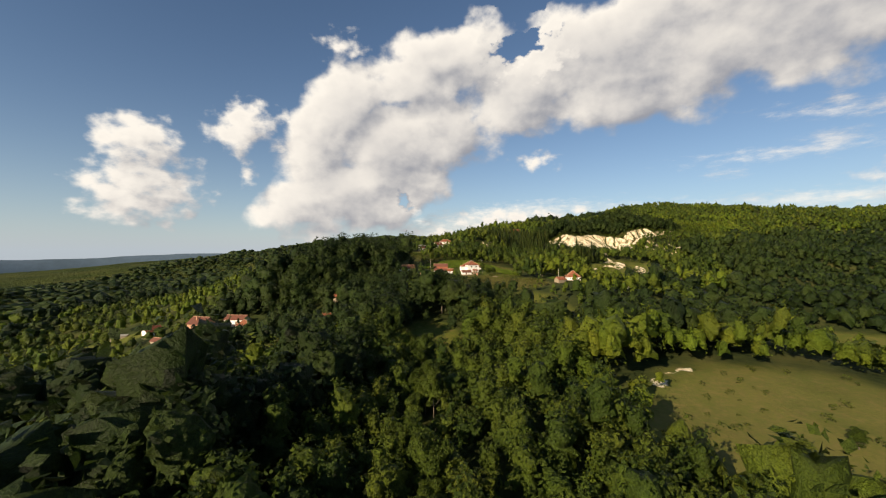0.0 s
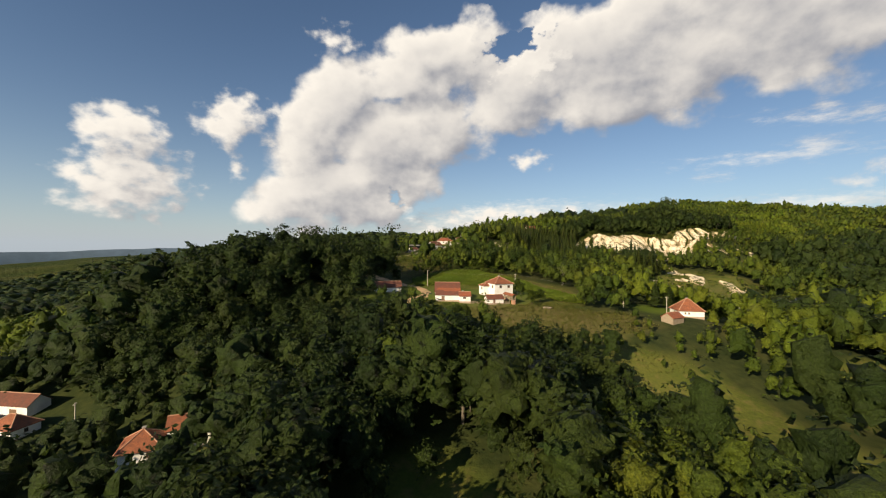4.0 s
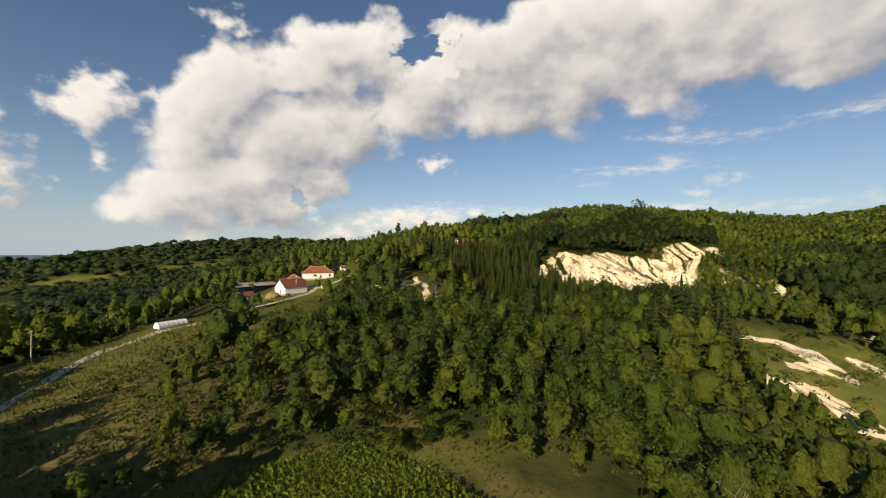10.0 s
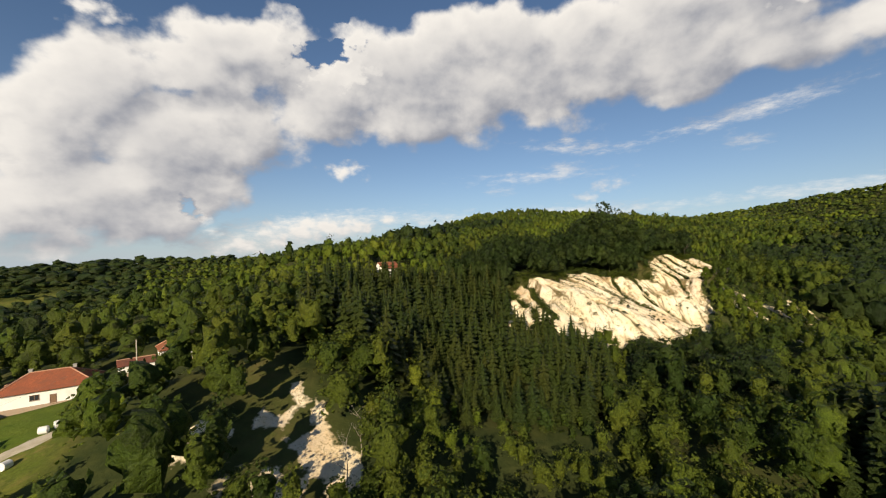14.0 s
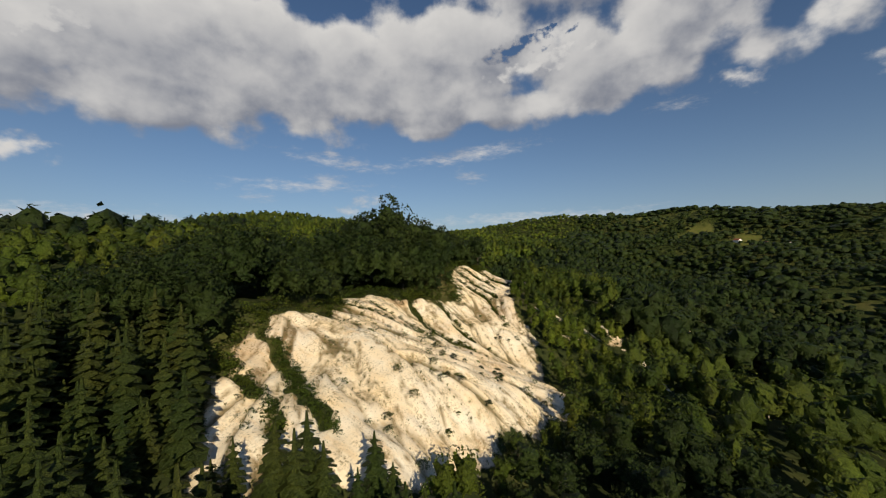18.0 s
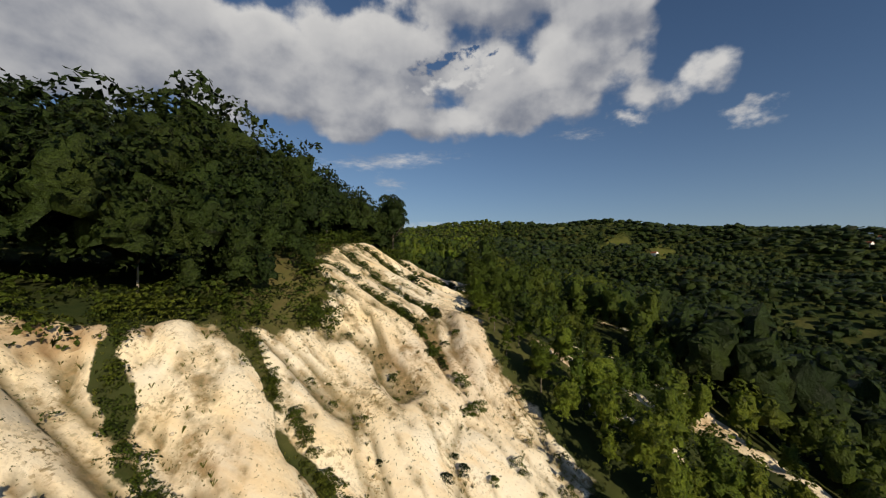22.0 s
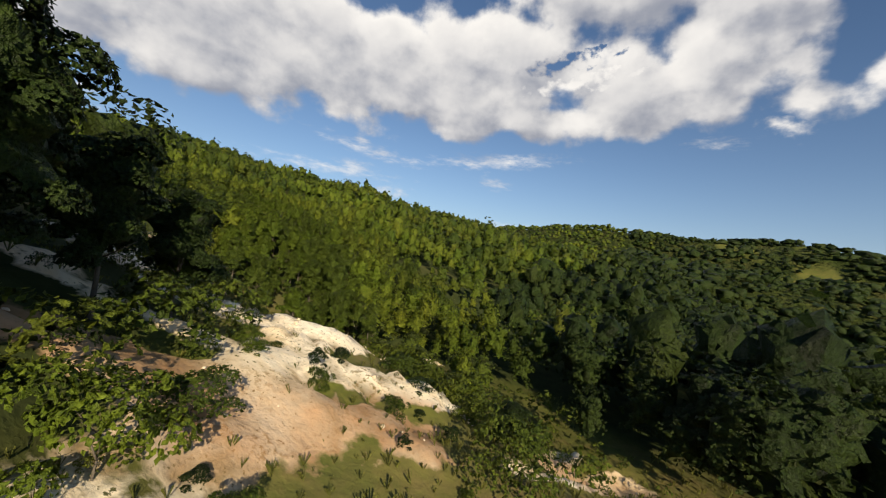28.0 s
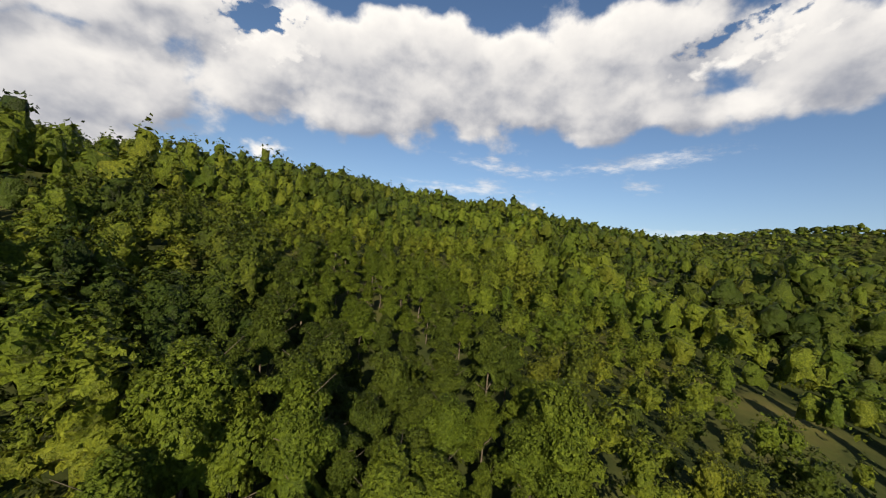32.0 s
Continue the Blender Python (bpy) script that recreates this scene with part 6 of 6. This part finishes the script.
def maize():
    rng = np.random.default_rng(3)
    u, v = np.meshgrid(np.arange(-70, 70, 0.85), np.arange(-70, 70, 0.42))
    u, v = u.ravel(), v.ravel()
    a = radians(28)
    x, y = 22 + u * math.cos(a) - v * math.sin(a), 325 + u * math.sin(a) + v * math.cos(a)
    x, y = x + rng.normal(scale=0.09, size=len(x)), y + rng.normal(scale=0.09, size=len(x))
    m = inside(x, y, FIELD)
    x, y = x[m], y[m]
    m = (oval(x, y, 8, 330, 5, 3, 30, 0.01) < 0.5) | (rng.random(len(x)) < 0.25)
    x, y = x[m], y[m]
    z = ground(x, y)
    n = len(x)
    h = 1.5 * (0.8 + 0.4 * rng.random(n)) * (1 + 0.25 * rough(x, y, 12.0, 2, 55))
    quads = []
    for k in range(5):
        ang = rng.random(n) * 6.283
        dx, dy = np.cos(ang), np.sin(ang)
        base = h * (0.15 + 0.17 * k)
        ln, wd = 0.42 * h, 0.075
        p0 = np.stack([x - dy * wd * 0.4, y + dx * wd * 0.4, z + base], 1)
        p1 = np.stack([x + dy * wd * 0.4, y - dx * wd * 0.4, z + base], 1)
        p2 = np.stack([x + dx * ln * 0.6 + dy * wd, y + dy * ln * 0.6 - dx * wd, z + base + 0.30 * h], 1)
        p3 = np.stack([x + dx * ln - dy * wd, y + dy * ln + dx * wd, z + base + 0.10 * h], 1)
        quads.append(np.stack([p0, p1, p2, p3], 1))
    v = np.concatenate(quads).reshape(-1, 3)
    tone = np.tile(np.repeat(np.clip(0.5 + 0.6 * rough(x, y, 10.0, 3, 8), 0, 1), 4), 5)
    tagged(new("maize_field", crown_mesh(np.column_stack([v, np.tile((0.0, 0.0, 1.0), (len(v), 1)), tone]), MAIZE)), "dense rows of young green maize", "crop", kind="stuff")


maize()


def shrubs():
    rng = np.random.default_rng(11)
    models = [model_tree("shrub", 800 + i, "bush", (LEAF, LEAF_LIGHT, LEAF_DARK)[i], ("green shrub on the chalk slope", "light green shrub in the meadow", "dark green shrub on the slope")[i], 0.05) for i in range(3)]
    spots = []
    # on the chalk: thin in the open, thicker along the cuts and edges
    x, y = jittered(rng, 120, 425, 470, 700, 3.1)
    b = bareness(x, y)
    deep, fine = gullies(x, y)
    m = (b > 0.05) & (rng.random(len(x)) < np.where(b < 0.8, 0.40, 0.12 + 0.8 * deep))
    spots += [(x[i], y[i], rng.uniform(0.16, 0.62)) for i in np.nonzero(m)[0]]
    for o, chance, step in (((42, 258, 40, 16, -8), 0.25, 5.0), ((186, 374, 54, 32, 58), 0.3, 5.0), ((92, 94, 46, 34, 28), 0.2, 4.2), ((-36, 402, 14, 44, -12), 0.2, 5.0), ((10, 436, 18, 26, 15), 0.4, 4.2), ((-16, 388, 20, 30, -12), 0.65, 3.8), ((14, 366, 28, 17, 0), 0.75, 3.2), ((372, 566, 22, 12, 20), 0.7, 2.8), ((332, 556, 16, 8, 20), 0.85, 2.4), ((326, 548, 24, 9, 20), 0.35, 2.6), ((388, 614, 14, 36, 18), 0.3, 3.3), ((376, 586, 16, 20, 20), 0.5, 2.8), ((392, 568, 18, 16, 20), 0.45, 3.0), ((238, 540, 14, 6, -12), 0.6, 2.4), ((331, 555, 6, 4, 0), 0.5, 1.6), ((378, 624, 4, 20, 8), 0.4, 2.8), ((372, 593, 5, 7, 0), 0.3, 2.8)):
        x, y = jittered(rng, o[0] - o[2] - 4, o[0] + o[2] + 4, o[1] - o[2] - 4, o[1] + o[2] + 4, step)
        m = (oval(x, y, *o, soft=0.01) > 0.5) & (rng.random(len(x)) < chance)
        big = 0.6 if o[0] == 331 else 1.72 if o[0] == 378 else 1.5 if o[0] == 332 else 1.3 if o[1] > 520 and (o[0] < 260 or o[0] > 365) or 360 < o[1] < 450 else 0.8
        spots += [(x[i], y[i], rng.uniform(0.8 if big > 1.7 else 0.5 if 360 < o[1] < 450 else 0.25, big)) for i in np.nonzero(m)[0]]
    for x in rng.uniform(138, 326, 330):
        y = float(np.interp(x, TOP_X, TOP_Y)) + rng.uniform(-0.8, 7.0)
        spots.append((x, y, rng.uniform(0.35, 1.15)))
    for i, line in enumerate(VEINS):
        wide, most = (0.8, 0.75) if i < 2 else (0.5, 0.5)
        for (ax, ay), (bx, by) in zip(line, line[1:]):
            for k in range(int(math.hypot(bx - ax, by - ay) / 0.33)):
                f = rng.random()
                spots.append((ax + f * (bx - ax) + rng.normal(0, wide), ay + f * (by - ay) + rng.normal(0, wide), rng.uniform(0.15, most)))
    spots = [s for s in spots if not (inside(np.array([s[0]]), np.array([s[1]]), FIELD)[0] or math.hypot(s[0] - 14, s[1] - 284) < 17)]
    near = dist_line(np.array([s[0] for s in spots]), np.array([s[1] for s in spots]), FLIGHT)
    spots = [spots[i] for i in np.argsort(near) if near[i] > 6 or spots[i][0] < 300 or spots[i][2] < 0.5]
    px, py = np.array([s[0] for s in spots]), np.array([s[1] for s in spots])
    pz = ground(px, py)
    single = 280
    for i, (x, y, s) in enumerate(spots[:single]):
        m = pose(x, y, pz[i] - 0.08 - 0.35 * s, 0, 0, rng.uniform(0, 360))
        ob = models[i] if i < 3 else copy_thing(models[i % 3], m)
        ob.matrix_basis = m @ Matrix.Diagonal((s, s, s * rng.uniform(0.7, 1.3), 1))
    sizes = np.array([s[2] for s in spots])
    for first, last, fine, text in ((single, 900, "close", "low green undergrowth along the chalk's edge"), (900, len(spots), "mid", "low green undergrowth on chalk and meadow")):
        n = last - first
        shape = [tree_shape(850 + i, "bush", fine) for i in range(3)]
        v = pile(shape, px[first:last], py[first:last], pz[first:last] - 0.1, sizes[first:last], np.ones(n), rng.random(n) * 6.28, rng.integers(0, 3, n))
        tagged(new("undergrowth", crown_mesh(v, LEAF)), text, "shrubs", kind="stuff")
    print("shrubs", len(spots))


shrubs()


def placed_tree(x, y, s, kind, leaf, seed, label, name="tree", tall=1.0, girth=0.17):
    ob = model_tree(name, seed, kind, leaf, label, girth)
    ob.matrix_basis = pose(x, y, float(ground(x, y)[0]) - 0.1, 0, 0, seed * 37) @ Matrix.Diagonal((s, s, s * tall, 1))
    return ob


# trees that stand out by themselves
placed_tree(30.5, 277.5, 0.8, "tall", LEAF, 901, "small fruit tree beside the corn crib", "fruit_tree", 0.8)
placed_tree(33.5, 272.0, 0.75, "broad", LEAF, 902, "round fruit tree in the dry grass", "fruit_tree", 0.8)
placed_tree(31.0, 287.0, 0.8, "tall", LEAF, 903, "fruit tree behind the white house", "fruit_tree", 0.8)
placed_tree(38.0, 276.0, 0.72, "broad", LEAF, 904, "fruit tree casting a long shadow", "fruit_tree", 0.8)
placed_tree(88.0, 281.0, 1.15, "conifer", NEEDLE, 905, "dark spruce behind the cottage", "spruce_tree", 1.0)
placed_tree(93.0, 280.0, 1.05, "conifer", NEEDLE, 906, "dark spruce behind the cottage", "spruce_tree", 1.05)
placed_tree(76.5, 287.0, 1.1, "conifer", NEEDLE, 907, "tall dark spruce at the meadow's edge", "spruce_tree", 1.1)
placed_tree(-38, 138, 1.05, "broad", LEAF_PALE, 908, "silvery flowering tree among dark woods", "tree", 1.0)
placed_tree(-31, 132, 0.95, "broad", LEAF_PALE, 909, "silvery flowering tree among dark woods", "tree", 1.0)
placed_tree(-46, 130, 0.9, "broad", LEAF_PALE, 910, "pale blossoming tree among dark woods", "tree", 1.0)
placed_tree(92, 84, 0.6, "broad", LEAF, 911, "round bush-like tree alone in the meadow", "tree", 0.8)
placed_tree(338, 566, 1.25, "broad", LEAF_DARK, 912, "big oak at the edge of the chalk", "oak_tree", 1.15)
placed_tree(331, 562, 1.15, "broad", LEAF_DARK, 913, "big oak at the edge of the chalk", "oak_tree", 1.2)
placed_tree(324, 560, 1.1, "broad", LEAF_DARK, 915, "dark oak on the spur's crest", "oak_tree", 1.2)


def dead_tree(x, y, s, seed):
    me = trunk_mesh("dead_tree", seed, 8.0, 0.14, 11, DEAD, 0.5, 4)
    ob = new("dead_tree", me)
    ob.matrix_basis = pose(x, y, float(ground(x, y)[0]), 0, 0, seed * 50) @ Matrix.Diagonal((s, s, s, 1))
    tagged(ob, "bare grey dead tree with thin branches", "dead tree", "dead trees")


for i, (x, y, s) in enumerate(((-47, 452, 1.2), (66, 330, 1.1), (64, 326, 1.0), (56, 446, 1.0), (240, 545, 1.2), (60, 452, 0.9), (286, 548, 1.3))):
    dead_tree(x, y, s, 950 + i)


def stones():
    """Loose chalk lumps on the slopes."""
    rng = np.random.default_rng(21)
    n = 2600
    x, y = rng.uniform(125, 400, n), rng.uniform(474, 600, n)
    m = bareness(x, y) > 0.7
    x, y = x[m], y[m]
    z = ground(x, y)
    s = 0.05 + 0.16 * rng.random(len(x)) ** 3
    cube = np.array([(-1, -1, -1), (1, -1, -1), (1, 1, -1), (-1, 1, -1), (-0.7, -0.8, 1), (0.8, -0.6, 0.9), (0.6, 0.7, 1.1), (-0.6, 0.8, 0.8)], float)
    faces = np.array([(3, 2, 1, 0), (4, 5, 6, 7), (0, 1, 5, 4), (1, 2, 6, 5), (2, 3, 7, 6), (3, 0, 4, 7)])
    a = rng.random(len(x)) * 6.28
    c, d = np.cos(a)[:, None], np.sin(a)[:, None]
    vx = (cube[None, :, 0] * c - cube[None, :, 1] * d) * s[:, None] + x[:, None]
    vy = (cube[None, :, 0] * d + cube[None, :, 1] * c) * s[:, None] + y[:, None]
    vz = cube[None, :, 2] * s[:, None] * 0.7 + z[:, None]
    me = bpy.data.meshes.new("stones")
    mesh_from(me, np.stack([vx, vy, vz], -1).reshape(-1, 3), (faces[None] + 8 * np.arange(len(x))[:, None, None]).reshape(-1, 4))
    me.materials.append(ROCK)
    tagged(new("chalk_stones", me), "loose chalk lumps scattered on the slope", "stones", kind="stuff")


stones()


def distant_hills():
    """Hills at the edge of sight, all round, in a painted haze blue."""
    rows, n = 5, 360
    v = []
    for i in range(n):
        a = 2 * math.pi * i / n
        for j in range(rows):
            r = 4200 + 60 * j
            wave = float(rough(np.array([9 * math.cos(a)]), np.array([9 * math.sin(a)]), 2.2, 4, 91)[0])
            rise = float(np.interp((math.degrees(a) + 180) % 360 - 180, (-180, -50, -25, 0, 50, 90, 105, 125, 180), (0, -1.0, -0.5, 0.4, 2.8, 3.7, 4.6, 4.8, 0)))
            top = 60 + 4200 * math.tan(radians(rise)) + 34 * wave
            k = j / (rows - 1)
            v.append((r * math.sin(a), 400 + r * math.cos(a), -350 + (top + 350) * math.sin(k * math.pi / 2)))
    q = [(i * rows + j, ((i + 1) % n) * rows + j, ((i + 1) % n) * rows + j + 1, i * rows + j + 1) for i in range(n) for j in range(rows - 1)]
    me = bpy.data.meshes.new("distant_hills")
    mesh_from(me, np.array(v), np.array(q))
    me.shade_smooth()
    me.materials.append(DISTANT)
    tagged(new("backdrop", me), "hills on the horizon, coloured blue for haze", "hills", kind="structure")


# the haze of distance is put into this blue base colour
DISTANT = plain("haze-blue hills", (0.10, 0.15, 0.21), (0.07, 0.11, 0.15), 0.002, 1.0, 0.0)
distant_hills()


def tufts():
    """Tall grass in the meadows and weeds along the rills of the chalk."""
    rng = np.random.default_rng(31)
    px, py, size = [], [], []
    x, y = jittered(rng, -70, 140, 225, 450, 0.95)
    meadow, lawn, dry, _ = cover(x, y)
    m = (np.maximum(meadow, dry) > 0.5) & (lawn < 0.4) & ~inside(x, y, FIELD) & (along(x, y, TRACK, 2.2, 0.01) < 0.5) & (rng.random(len(x)) < 0.7)
    px.append(x[m]), py.append(y[m]), size.append(rng.uniform(0.2, 0.6, m.sum()) * np.where(y[m] > 352, 1.5, 1.0))
    x, y = jittered(rng, -30, 95, 245, 276, 0.8)
    m = (np.maximum(*cover(x, y)[::2][:2]) > 0.4) & (cover(x, y)[1] < 0.4) & (along(x, y, TRACK, 2.2, 0.01) < 0.5) & (rng.random(len(x)) < 0.75)
    px.append(x[m]), py.append(y[m]), size.append(rng.uniform(0.3, 0.9, m.sum()))
    x, y = jittered(rng, 120, 425, 470, 640, 0.8)
    b = bareness(x, y)
    deep, fine = gullies(x, y)
    slope = (y < np.interp(x, TOP_X, TOP_Y)) & (y > np.interp(x, FOOT_X, FOOT_Y)) & (x > 138) & (x < 398)
    m = ((b > 0.1) | slope) & (rng.random(len(x)) < np.where(b < 0.75, 0.62, 0.015 + 0.5 * deep + 0.42 * fine))
    px.append(x[m]), py.append(y[m]), size.append(rng.uniform(0.10, 0.55, m.sum()))
    x, y = jittered(rng, 300, 425, 510, 650, 0.9)
    dry = cover(x, y)[2]
    m = (dry > 0.4) & (bareness(x, y) < 0.4) & (rng.random(len(x)) < 0.5)
    px.append(x[m]), py.append(y[m]), size.append(rng.uniform(0.2, 0.7, m.sum()))
    x, y, h = np.concatenate(px), np.concatenate(py), np.concatenate(size)
    z = ground(x, y)
    quads = []
    for k in range(7):
        a = rng.random(len(x)) * 6.283
        dx, dy = np.cos(a), np.sin(a)
        w, ln = 0.09 * h, (0.25 + 0.4 * rng.random(len(x))) * h
        quads.append(np.stack([
            np.stack([x - dy * w * 0.5, y + dx * w * 0.5, z - 0.05], 1), np.stack([x + dy * w * 0.5, y - dx * w * 0.5, z - 0.05], 1),
            np.stack([x + dx * ln + dy * w * 0.3, y + dy * ln - dx * w * 0.3, z + h * 0.85], 1), np.stack([x + dx * ln * 0.8 - dy * w * 0.3, y + dy * ln * 0.8 + dx * w * 0.3, z + h], 1)], 1))
    v = np.concatenate(quads).reshape(-1, 3)
    tone = np.tile(np.repeat(np.clip(0.5 + 0.5 * rough(x, y, 8.0, 2, 3), 0, 1), 4), 7)
    tagged(new("grass", crown_mesh(np.column_stack([v, np.tile((0.0, 0.0, 1.0), (len(v), 1)), tone]), TALL_GRASS)), "tall yellow-green grass and weeds in tufts", "grass", kind="stuff")
    print("tufts", len(x))


tufts()
